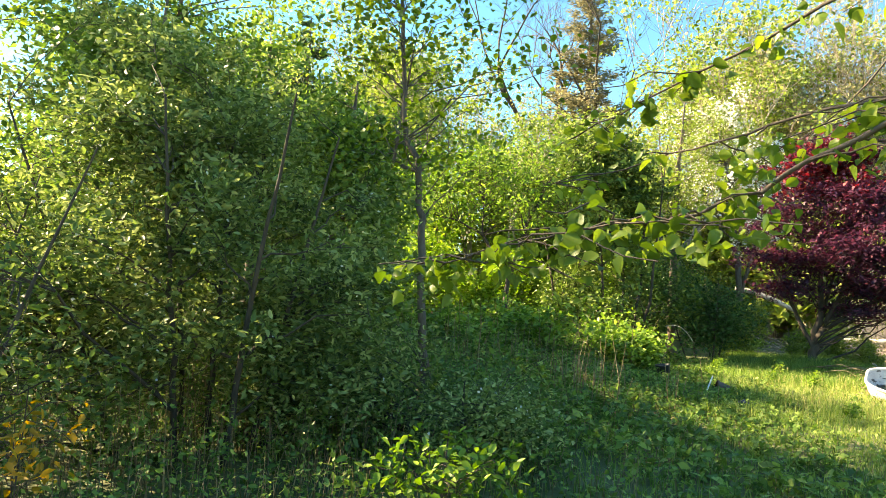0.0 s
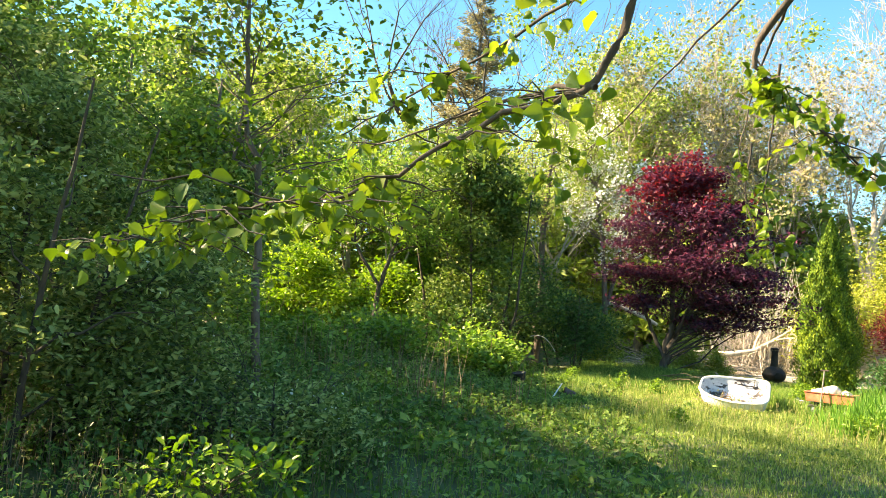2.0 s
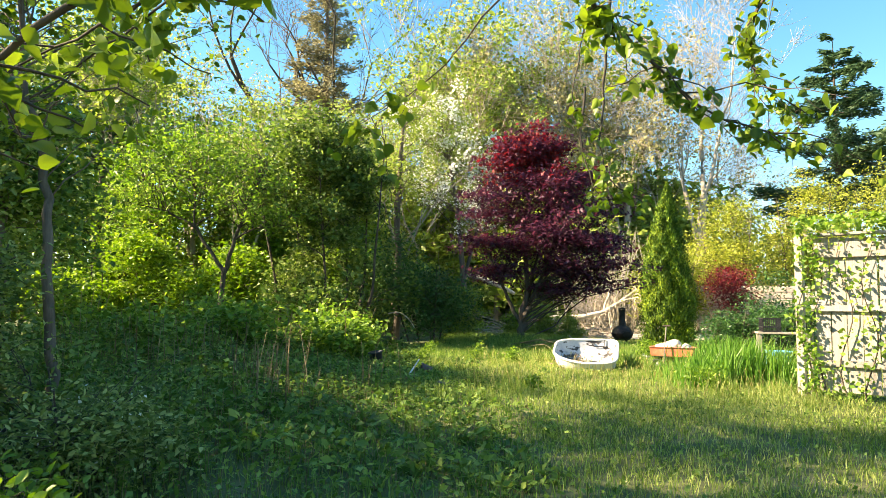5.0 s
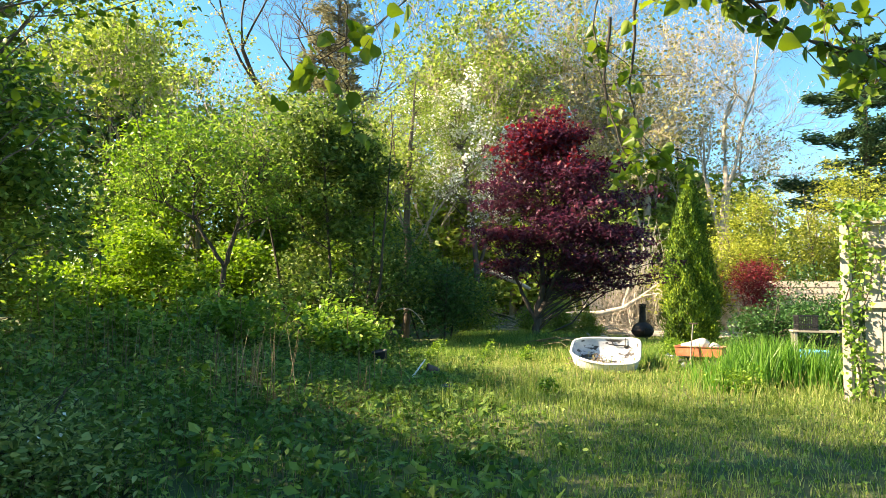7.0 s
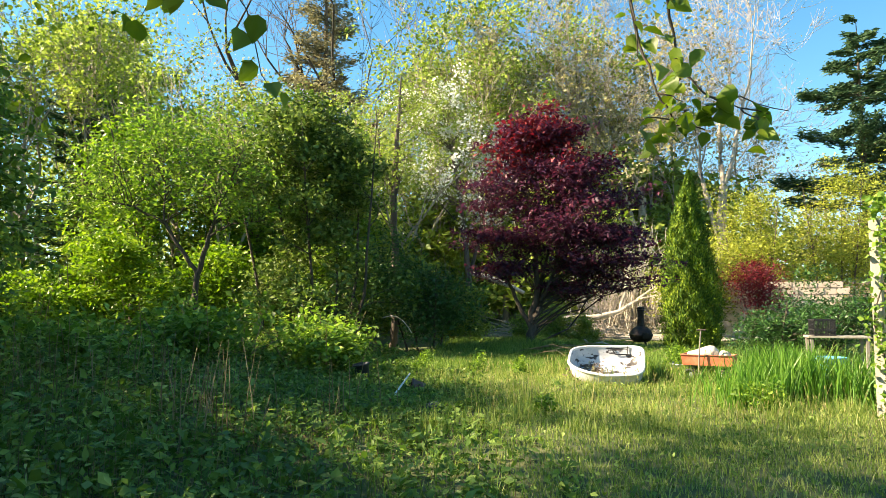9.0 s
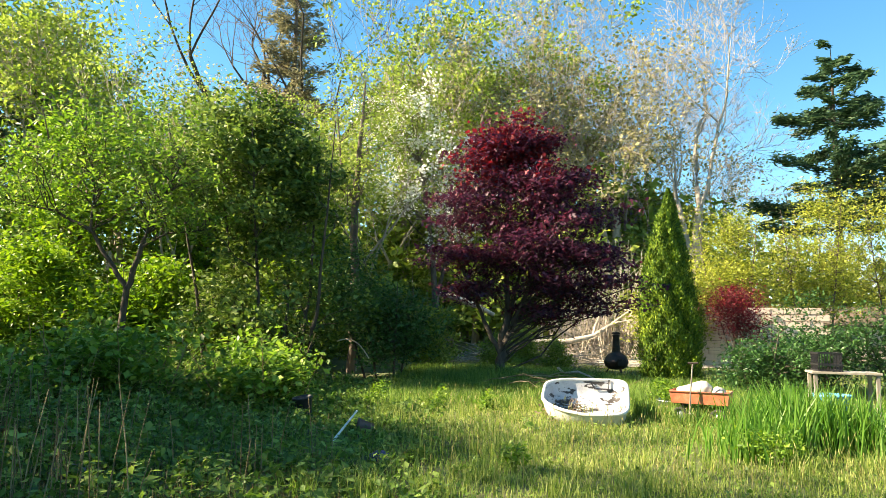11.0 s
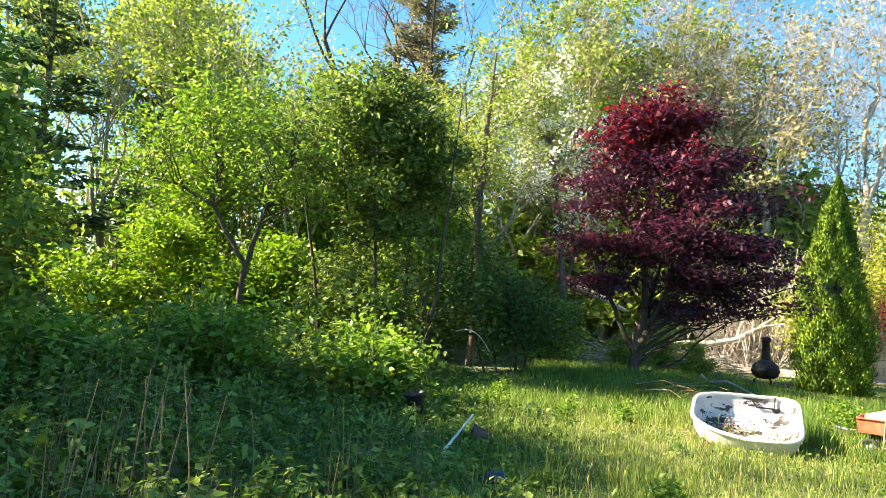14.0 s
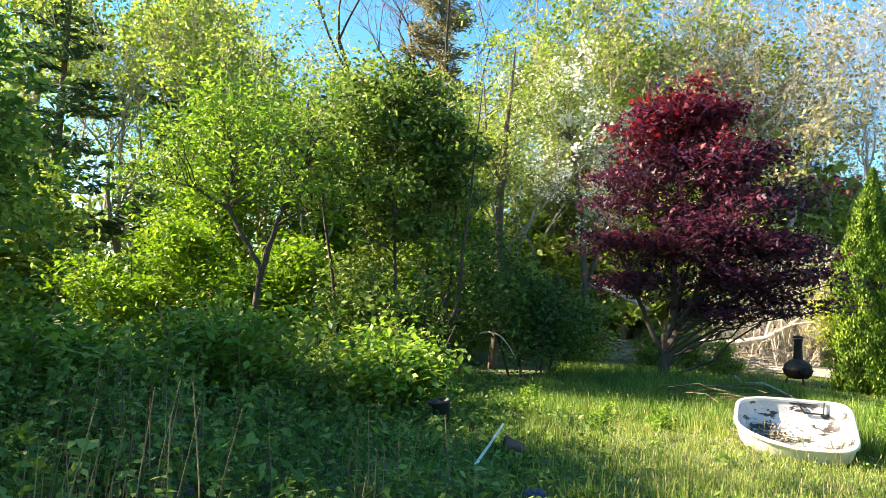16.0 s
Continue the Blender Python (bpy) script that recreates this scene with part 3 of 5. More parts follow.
# dense shrubs and small trees along the left
plant("honeysuckle_thicket", "large dense green honeysuckle bush with pale flowers", "shrub", -4.6, 1.6,
      [(0, 0, 1.5, 1.5, 1.6, 1.3, 70), (-0.8, -1.2, 1.3, 1.4, 1.4, 1.2, 55), (-1.0, 0.8, 2.4, 1.4, 1.4, 1.2, 50), (0.7, 0.7, 0.7, 0.8, 1.0, 0.6, 26), (-1.3, 0.4, 3.3, 1.3, 1.4, 0.9, 40), (-0.2, -0.3, 2.7, 0.9, 1.0, 0.9, 26)],
      M_GREY_SHRUB, [[(rx, ry, 0, 0.03), (rx * 1.6, ry * 1.6, 1.2, 0.02), (rx * 2.6, ry * 2.4, 2.8, 0.008)] for rx, ry in ((0.3, 0.2), (-0.4, 0.1), (0.1, -0.4), (-0.2, 0.4), (0.5, -0.3), (-0.5, -0.5), (0, 0))],
      M_DARKBARK, 51, 270, 0.062, 0.19, 0.5, 5, 0.6, 0.05, extra=(M_BLOSSOM, 900, 0.032, "blossom", 0.6), shape="oval")
plant("honeysuckle_bush", "low leafy honeysuckle bush with small pale flowers", "shrub", -2.75, 2.7,
      [(0.1, -0.1, 0.4, 0.8, 0.7, 0.3, 34), (-1.1, -0.4, 0.7, 0.8, 0.7, 0.6, 34)],
      M_GREY_SHRUB, [[(rx, ry, 0, 0.015), (rx * 2, ry * 2, 0.4, 0.01), (rx * 3, ry * 3, 0.75, 0.005)] for rx, ry in ((0.1, 0.1), (-0.2, 0.1), (0.1, -0.2), (-0.3, 0.3))],
      M_DARKBARK, 52, 200, 0.05, 0.22, 0.5, 3, 0.6, 0.05, extra=(M_BLOSSOM, 200, 0.028, "blossom", 0.3), shape="oval")
for x, y, s, seed in ((-7.6, 2.8, 1.0, 46), (-8.2, -0.4, 1.1, 47), (-7.2, 6.0, 0.9, 48)):
    plant("hedge_shrub", "dense dark green shrub behind the honeysuckle", "shrub", x, y,
          [(0, 0, 1.2 * s, 1.4 * s, 1.6 * s, 1.2 * s, 60)], M_SHRUB,
          [[(rx, ry, 0, 0.03), (rx * 2, ry * 2, 1.2 * s, 0.02), (rx * 3, ry * 3, 2.4 * s, 0.006)] for rx, ry in ((0.2, 0.2), (-0.3, 0.1), (0.1, -0.3))],
          M_DARKBARK, seed, 130, 0.09, 0.34, 0.5, 3, 0.6, 0.1, group="shrubs behind the honeysuckle")
plant("brambly_bush", "tangled bush with dark red stems and thin leaves", "shrub", -4.6, -0.9,
      [(0, 0, 0.9, 1.1, 0.9, 0.8, 46), (-0.8, 0.2, 2.0, 1.1, 1.0, 1.0, 40)],
      M_SHRUB, [[(rx, ry, 0, 0.02), (rx * 1.8, ry * 1.8, 0.9, 0.014), (rx * 3, ry * 3, 2.2, 0.005)] for rx, ry in ((0.3, 0.2), (-0.4, 0.1), (0.1, -0.4), (-0.2, 0.4), (0.5, -0.2), (-0.5, -0.4))],
      M_DARKBARK, 50, 130, 0.05, 0.24, 0.5, 7, 0.6, 0.05, shape="oval")
plant("young_poplar", "slender young tree with a grey kinked trunk and sparse leaves", "tree", -3.78, 3.9,
      [(-0.4, 0, 4.2, 1.3, 1.2, 0.9, 34), (-0.7, 0, 5.4, 1.2, 1.2, 0.9, 30), (-0.2, 0, 3.1, 1.4, 1.2, 0.4, 12), (-0.9, 0, 6.6, 0.8, 0.8, 0.8, 18)],
      M_LINDEN, [[(0, 0, 0, 0.055), (-0.1, 0, 0.9, 0.048), (-0.2, 0, 2.1, 0.042), (-0.28, 0, 2.85, 0.038), (-0.5, 0, 3.2, 0.03), (-0.62, 0, 4.4, 0.025), (-0.9, 0, 6.8, 0.008)],
                 [(-0.27, 0, 2.75, 0.025), (-0.6, -0.05, 2.9, 0.02), (-0.62, 0.05, 3.4, 0.016), (-0.5, 0.1, 4.4, 0.006)]],
      M_BARK, 53, 40, 0.08, 0.35, 0.75, 3, 0.8, 0.3, limb_r=0.012, shape="oval")
plant("forked_cherry", "small spreading tree with a forked dark trunk and fresh leaves", "tree", -7.7, 15.1,
      [(0.6, 0, 4.4, 1.6, 1.4, 0.9, 46), (-1.6, 0, 4.6, 1.9, 1.4, 0.9, 46), (-0.3, 0.3, 5.5, 1.7, 1.4, 0.7, 36), (-3.0, 0, 3.9, 1.1, 1.0, 0.5, 14), (1.3, 0, 3.5, 0.8, 0.8, 0.5, 14)],
      M_CHERRY, [[(0, 0, 0, 0.085), (0.03, 0, 1.0, 0.075), (0.08, 0, 2.1, 0.065), (0.35, 0, 2.9, 0.05), (0.5, 0.1, 3.6, 0.03), (1.1, 0.2, 4.9, 0.01)],
               [(0.08, 0, 2.1, 0.05), (-0.3, 0, 2.6, 0.045), (-0.8, 0, 3.3, 0.04), (-1.6, 0, 3.7, 0.025), (-3.0, 0.1, 4.0, 0.01)],
               [(0.35, 0, 2.95, 0.03), (0.9, -0.1, 3.2, 0.02), (1.7, 0, 3.3, 0.01)],
               [(-0.8, 0, 3.3, 0.03), (-0.9, 0.2, 4.2, 0.02), (-1.2, 0.3, 5.4, 0.008)]],
      M_DARKBARK, 54, 46, 0.13, 0.27, 0.36, 4, 0.5, 0.2, limb_r=0.026)
plant("wisteria_thicket", "tall dark green tangle of vines over shrubs, lilac flowers on top", "shrub", -5.5, 17.1,
      [(0, 0, 2.2, 2.0, 1.6, 1.9, 70), (-0.8, 0, 5.0, 1.5, 1.4, 1.6, 62), (0.7, 0.2, 4.6, 1.3, 1.3, 1.5, 46), (-0.5, 0.3, 6.2, 1.1, 1.1, 0.9, 28)],
      M_SHRUB, [[(rx, ry, 0, 0.05), (rx * 1.3, ry * 1.3, 2.2, 0.035), (rx * 1.8 - 0.3, ry * 1.6, 6.0, 0.01)] for rx, ry in ((0.4, 0.2), (-0.6, 0.1), (0.1, -0.5), (1.1, -0.2), (-1.1, -0.3), (0.7, 0.5))],
      M_DARKBARK, 55, 160, 0.14, 0.26, 0.5, 4, 0.5, 0.2, extra=(M_LILAC, 260, 0.06, "blossom", 6.0))
plant("privet_shrub", "rounded dark green shrub at the lawn's edge", "shrub", -2.7, 18.4,
      [(0, 0, 1.1, 1.2, 1.1, 1.1, 50), (-0.9, 0.3, 2.0, 1.0, 1.0, 1.0, 36)],
      M_DARKLEAF, [[(rx, ry, 0, 0.03), (rx * 1.6, ry * 1.6, 1.2, 0.02), (rx * 2.2, ry * 2.2, 2.3, 0.006)] for rx, ry in ((0.2, 0.1), (-0.4, 0.1), (0.1, -0.3), (-0.7, 0.2))],
      M_DARKBARK, 56, 190, 0.1, 0.3, 0.45, 3, 0.5, 0.1)
plant("slim_elm", "slim grey-trunked tree with a broken top in the thicket", "tree", -4.2, 20.3,
      [(0, 0, 5.4, 1.3, 1.2, 1.2, 36), (0.2, 0.3, 7.3, 1.3, 1.2, 1.2, 30)],
      M_SPRING, [[(0, 0, 0, 0.13), (0.02, 0, 2, 0.11), (0, 0, 4.4, 0.1), (0.05, 0, 5.5, 0.08), (0.2, 0, 8.2, 0.02)], [(0, 0, 4.6, 0.06), (-0.4, 0, 5.6, 0.04), (-0.6, 0, 7.4, 0.01)]],
      M_BARK, 57, 70, 0.1, 0.42, 0.5, 4, 0.5, 0.1)
for i, (x, y, s, seed) in enumerate(((-9.6, 18.6, 1.0, 61), (-12.2, 17.2, 1.15, 62), (-7.4, 20.5, 1.05, 63), (-14.5, 20, 1.2, 64), (-10.5, 22.5, 1.3, 65))):
    plant("sunny_shrub", "bright yellow-green leafy shrub in full sun", "shrub", x, y,
          [(0, 0, 1.1 * s, 1.7 * s, 1.4 * s, 1.1 * s, 55), (0.6 * s, 0.3, 2.3 * s, 1.1 * s, 1.0, 0.8 * s, 24)],
          M_LIME, [[(rx, ry, 0, 0.03), (rx * 2, ry * 2, 1.3, 0.02), (rx * 3, ry * 3, 2.6, 0.006)] for rx, ry in ((0.2, 0.2), (-0.3, 0.1), (0.1, -0.3), (-0.1, 0.4))],
          M_DARKBARK, seed, 170, 0.15, 0.34, 0.5, 3, 0.6, 0.1, group="shrubs behind the forked tree")
for i, (x, y, s, seed) in enumerate(((-5.2, 11.4, 1.0, 71), (-3.6, 12.6, 0.8, 72), (-6.9, 12.2, 1.1, 73), (-8.6, 10.6, 1.2, 74), (-4.4, 14.6, 0.9, 75), (-6.4, 9.6, 0.8, 76))):
    plant("knotweed_clump", "waist-high clump of broad-leaved weeds", "weeds", x, y,
          [(0, 0, 0.75 * s, 1.1, 1.0, 0.6 * s, 40)],
          M_CHERRY, [[(rx, ry, 0, 0.012), (rx * 1.5, ry * 1.5, 0.7 * s, 0.01), (rx * 2, ry * 2, 1.35 * s, 0.004)] for rx, ry in ((0.2, 0.2), (-0.4, 0.1), (0.1, -0.4), (-0.1, 0.5), (0.5, -0.1), (-0.5, -0.4))],
          M_DRY, seed, 62, 0.125, 0.24, 0.65, 2, 1.0, 0.1, group="weeds below the thicket", limb_r=0.01)
plant("crab_apple", "tall tree with clusters of white blossom among new leaves", "tree", -2.7, 26.5,
      [(-1.3, 0, 9.0, 2.1, 1.7, 1.7, 60), (0.4, 0, 7.2, 1.7, 1.6, 1.7, 50), (0.5, 0, 5.2, 1.4, 1.3, 1.3, 30), (-1.7, 0, 6.4, 1.3, 1.3, 1.4, 24)],
      M_SPRING, [[(0, 0, 0, 0.14), (0, 0, 2.5, 0.12), (-0.4, 0, 6, 0.07), (-1.2, 0, 10, 0.02)], [(0, 0, 2.5, 0.08), (0.6, 0, 5, 0.05), (0.7, 0, 8, 0.02)]],
      M_BARK, 58, 34, 0.13, 0.34, 0.5, 3, 0.5, 0.1, extra=(M_BLOSSOM, 4600, 0.12, "blossom", 3.5))
plant("red_maple_shrub", "small red-leaved maple in front of the house wall", "tree", 8.3, 29.6,
      [(0, 0, 2.5, 1.1, 1.2, 0.9, 44), (0.5, 0, 1.6, 0.8, 0.8, 0.5, 16)], M_RED, [[(0, 0, 0, 0.06), (0.1, 0, 1.2, 0.05), (0.2, 0, 2.8, 0.02)], [(0, 0, 0.3, 0.04), (-0.5, 0, 2.2, 0.015)]],
      M_DARKBARK, 59, 110, 0.1, 0.35, 0.5, 3, 0.8, 0.2)
for x, y, s, seed in ((5.5, 17.4, 0.8, 81), (6.9, 18.2, 1.2, 82), (8.6, 18.0, 1.5, 83)):
    plant("rhododendron", "dark green rhododendron bush in the shade", "shrub", x, y,
          [(0, 0, 0.8 * s, 1.0 * s, 1.0, 0.75 * s, 50)], M_DARKLEAF, [[(rx, ry, 0, 0.03), (rx * 2, ry * 2, 0.7, 0.02), (rx * 3, ry * 3, 1.4, 0.008)] for rx, ry in ((0.15, 0.1), (-0.2, 0.1), (0.05, -0.2))],
          M_DARKBARK, seed, 150, 0.095, 0.26, 0.4, 3, 0.8, 0.25, group="rhododendrons beyond the wagon")
for x, y, s, seed in ((9.2, 33.0, 1.0, 84), (13.2, 34.5, 1.15, 85), (17.5, 36, 1.3, 86), (6.2, 31, 0.6, 87)):
    plant("golden_shrub", "tall golden-green shrub catching the sun", "shrub", x, y,
          [(0, 0, 4.0 * s, 2.2 * s, 1.8 * s, 2.0 * s, 80), (0.3, 0, 5.8 * s, 0.9 * s, 0.9, 1.2 * s, 20), (0.2, 0.3, 2.6 * s, 2.3 * s, 1.4 * s, 0.8 * s, 30)], M_GOLD,
          [[(rx, ry, 0, 0.05), (rx * 2, ry * 2, 2.5 * s, 0.035), (rx * 3, ry * 3, 6 * s, 0.01)] for rx, ry in ((0.2, 0.2), (-0.4, 0.1), (0.3, -0.3))],
          M_BARK, seed, 110, 0.14, 0.5, 0.45, 3, 0.5, 0.1, group="golden shrubs by the house")

for x, y, h, seed in ((-12.4, 7.2, 9.5, 66), (-12.6, 10.2, 8.2, 67), (-14.0, 13.4, 5.5, 69), (-8.8, 8.8, 6.3, 70), (-9.6, 4.6, 6.5, 77)):
    plant("hedgerow_tree", "leafy small tree rising over the thicket", "tree", x, y,
          [(0, 0, h * 0.62, h * 0.3, h * 0.28, h * 0.32, 75)], M_WEED, [[(0, 0, 0, 0.13), (0.1, 0, h * 0.4, 0.1), (0.2, 0, h * 0.92, 0.02)], [(0, 0, h * 0.3, 0.07), (-1.0, 0.3, h * 0.75, 0.02)]],
          M_BARK, seed, 170, 0.15, 0.36, 0.5, 3, 0.5, 0.2, group="trees over the thicket")
plant("leafy_sapling", "low sapling with large pale green leaves catching light", "shrub", -2.0, 0.9,
      [(0, 0, 0.42, 0.4, 0.35, 0.3, 26)], M_LIME, [[(0, 0, 0, 0.01), (0.05, 0, 0.7, 0.004)], [(0.05, 0, 0, 0.008), (-0.15, 0.1, 0.6, 0.003)]],
      M_DARKBARK, 68, 26, 0.062, 0.1, 0.6, 2, 1.0, 0.2, limb_r=0.006, shape="oval")

plant("amber_shoots", "young shoots with orange and yellow leaves among the brambles", "shrub", -3.1, -0.95,
      [(0, 0, 0.75, 0.22, 0.25, 0.25, 16), (0.1, -0.1, 0.4, 0.2, 0.2, 0.15, 8)], M_AMBER, [[(0, 0, 0, 0.006), (0.04, 0, 1.0, 0.002)], [(0.03, 0.02, 0, 0.005), (-0.12, 0.05, 0.85, 0.002)]],
      M_DARKBARK, 88, 9, 0.055, 0.07, 0.5, 1, 0.8, 0.3, limb_r=0.005, shape="oval")

# ---- woods ----
rngw = np.random.default_rng(5)


def wood_tree(name, label, leaf, bark, seed, h, blobs, per, size, twigs=4, r0=0.22, spread=0.7, tl=1.0):
    fork = 0.3 + 0.2 * rngw.random()
    st = [[(0, 0, 0, r0), (0.1, 0, h * fork, r0 * 0.8), (0.3, 0.1, h * 0.65, r0 * 0.5), (0.2, 0, h * 0.97, 0.02)]]
    for _ in range(4):
        a, z = rngw.random() * 6.3, h * rngw.uniform(fork * 0.8, 0.6)
        ro = h * rngw.uniform(0.12, 0.22)
        st.append([(0.1, 0, z, r0 * 0.5), (ro * 0.4 * math.cos(a), ro * 0.4 * math.sin(a), z + h * 0.14, r0 * 0.36), (ro * math.cos(a), ro * math.sin(a), min(h * 0.95, z + h * 0.42), 0.02)])
    return plant(name, label, "tree", 0, 0, blobs, leaf, st, bark, seed, per, size, spread, 0.55, twigs, 0.4, 0.1, "trees of the wood", limb_r=0.022, twig_len=tl)


def forking_tree(name, label, leaf, bark, seed, h, r0, per, size, depth=5, spread_a=0.55, first=0.34, group="trees of the wood", puff=0.35):
    """A tree grown by forking, limb by limb, down to fine twigs."""
    rng = np.random.default_rng(seed)
    ob = thing(name, pose(0, 0, 0), label, "tree", group)
    trunk, limbs, crown = Geo(), Geo(), Geo()
    tips = []

    def grow(p, d, ln, r, k):
        n = 5 if k > 2 else 3
        pts = [p]
        dd = d.copy()
        for _ in range(n):
            dd = dd + rng.normal(size=3) * (0.05 if k == depth else 0.11) + np.array([0, 0, 0.05])
            dd /= np.linalg.norm(dd)
            pts.append(pts[-1] + dd * ln / n)
        r1 = r * 0.62
        (trunk if k == depth else limbs).tube(pts, np.linspace(r, r1, n + 1), 9 if k == depth else (6 if k > 2 else 3))
        if k == 0:
            tips.append(pts[-1])
            return
        if k <= 2:
            tips.append(pts[-1])
        for c in range(3 if k > 1 else 4):
            a = rng.normal(size=3)
            a -= a.dot(dd) * dd
            a /= np.linalg.norm(a) + 1e-9
            s = pts[-1] if c < 2 else pts[rng.integers(max(1, n // 2), n + 1)]
            nd = dd + a * spread_a * rng.uniform(0.6, 1.5)
            nd /= np.linalg.norm(nd)
            grow(s, nd, ln * rng.uniform(0.58, 0.85), max(r1 * rng.uniform(0.55, 0.88), 0.011), k - 1)

    grow(np.zeros(3), np.array([0.03, 0.0, 1.0]), h * first, r0, depth)
    geo_part("trunk", trunk, bark, ob, smooth=True)
    tagged(geo_part("branchwork", limbs, bark, ob, smooth=True), kind="stuff")
    if per:
        t = np.array(tips)
        t = t[rng.random(len(t)) < 0.5]
        idx = np.repeat(np.arange(len(t)), per * 2)
        crown.leaves(t[idx] + np.clip(rng.normal(size=(len(idx), 3)), -1.6, 1.6) * puff, size, rng, 0.6, 0.4, 0.1)
        tagged(geo_part("crown", crown, leaf, ob), kind="stuff")
    return ob


SPRING_A = wood_tree("woodland_tree", "tall woodland tree in thin fresh yellow-green leaf", M_SPRING, M_PALEBARK, 101, 15, [(0, 0, 11.5, 2.8, 2.8, 3.8, 100), (0, 0, 6.0, 2.4, 2.2, 2.8, 50)], 60, 0.24, spread=0.45)
SPRING_B = wood_tree("woodland_tree", "tall woodland tree with sunlit lime-green leaves", M_LIME, M_BARK, 102, 12, [(0, 0, 8.0, 2.8, 2.6, 3.8, 110), (0, 0, 3.6, 2.6, 2.2, 2.4, 60)], 70, 0.23, spread=0.42)
BUD = forking_tree("budding_tree", "tall grey-brown tree just coming into pale bud", M_PALE, M_PALEBARK, 103, 17, 0.2, 6, 0.19, 5, 0.5, 0.3, puff=0.32)
BARE = forking_tree("bare_tree", "tall pale-barked tree with bare fine twigs", M_PALE, M_PALEBARK, 107, 20, 0.25, 1, 0.08, 6, 0.6, 0.27, puff=0.3)
OAK = forking_tree("dark_bare_tree", "tall dark leafless tree with crooked limbs", M_PALE, M_DARKBARK, 109, 25, 0.36, 0, 0.1, 5, 0.6, 0.33)
LIGHT = forking_tree("light_leaved_tree", "tall slim tree with pale limbs and scattered bright new leaves", M_SPRING, M_PALEBARK, 111, 15, 0.16, 10, 0.17, 5, 0.48, 0.3, puff=0.24)
UNDER = plant("woodland_shrub", "mixed light green shrub at the edge of the wood", "shrub", 0, 0,
              [(0, 0, 1.6, 2.4, 1.8, 1.6, 80), (0.5, 0, 3.4, 1.6, 1.4, 1.2, 34)], M_SPRING,
              [[(rx, ry, 0, 0.04), (rx * 2, ry * 2, 1.6, 0.03), (rx * 3, ry * 3, 4.0, 0.008)] for rx, ry in ((0.3, 0.2), (-0.4, 0.1), (0.2, -0.3), (-0.3, 0.4))],
              M_PALEBARK, 106, 62, 0.26, 0.42, 0.5, 4, 0.5, 0.1, "shrubs of the wood")


def grove(proto, spots):
    first = True
    for x, y, s, a in spots:
        m = pose(x, y, gz(x, y) - 0.05, 0, 0, a) @ Matrix.Diagonal((s, s, s, 1))
        if first:
            proto.matrix_basis = m
            first = False
        else:
            c = copy_thing(proto, pose(x, y, gz(x, y) - 0.05, 0, 0, a))
            c.scale = (s, s, s)


grove(SPRING_A, [(-14.5, 28.5, 0.65, 10), (-21, 31, 1, 80), (-27, 38, 1.3, 200), (-31, 30, 1.3, 270), (-5, 48, 1.15, 100), (-10.4, 38, 0.85, 140), (-7.5, 45.8, 1.32, 30)])
grove(SPRING_B, [(-11.5, 25, 0.75, 0), (-9.6, 26.2, 0.62, 160), (-13.0, 32, 0.75, 250), (-13.4, 21.6, 0.72, 70), (-9.6, 23, 0.66, 200), (-7.6, 25.6, 0.66, 20)])
grove(BUD, [(-1.5, 47.6, 1.29, 0), (2.7, 49.4, 1.3, 80), (-6.5, 47, 1.18, 150), (5.2, 43, 1, 200), (-24, 40, 1.2, 20), (-30, 46, 1.3, 77), (0.4, 45, 1.3, 240), (8.2, 50, 0.95, 30), (-3.7, 49.4, 1.42, 45), (3.6, 48, 1.3, 310), (12, 56, 0.9, 111), (17, 58, 0.8, 222), (-8, 44, 0.95, 12), (1.9, 46.4, 1.06, 190), (6.6, 45, 1.1, 275), (-2, 46, 1.3, 333), (-11.5, 42, 0.85, 66)])
grove(BARE, [(8.9, 40, 1.45, 60), (5.6, 42, 1.4, 130), (14.5, 56, 1.1, 250), (8.6, 53, 1.5, 90)])
grove(OAK, [(-19.2, 47, 1.35, 0), (-14.2, 49, 1.3, 110)])
grove(LIGHT, [(-12.8, 23.2, 0.95, 0), (-9.8, 21.5, 0.66, 100), (-5.4, 25.4, 0.8, 200), (-6.8, 23, 0.66, 300), (-15.8, 25.6, 1, 50), (-1.9, 45.8, 1.55, 150), (-26, 25, 1.1, 250), (2.6, 47.3, 1.43, 10), (-24, 30, 1.1, 95), (-2.6, 44, 1.3, 60), (-8.4, 27, 0.75, 15), (-11.2, 30, 0.8, 222), (-21.5, 26, 1.15, 140), (-4.3, 45.8, 1.62, 75)])
grove(UNDER, [(-12, 25, 1.2, 0), (-6.5, 24, 0.9, 60), (-5.9, 44.3, 1.13, 130), (1.3, 48.2, 1.52, 190), (-17, 26, 1.3, 300), (-9, 28, 1.1, 20), (8, 43, 1.6, 200), (-2.6, 23.6, 0.5, 80), (-13, 33, 1.4, 45), (-9.3, 46.4, 2.12, 45), (2, 46.1, 1.74, 222), (5.7, 48.2, 2.16, 111), (-1.6, 45.8, 1.89, 10), (7.1, 50, 2.44, 300), (-5.1, 47.6, 2.32, 160), (8.8, 46, 2.2, 77), (0.8, 42, 2.4, 33), (-10.5, 36, 1.7, 290), (-18.5, 18.5, 1.1, 12), (-22, 20, 1.4, 99), (-17.5, 15, 0.9, 200), (-25, 15, 1.5, 20), (-21, 10, 1.3, 140), (-0.6, 26.5, 0.35, 15), (1.6, 27.6, 0.3, 250), (0.4, 28.6, 0.4, 100)])


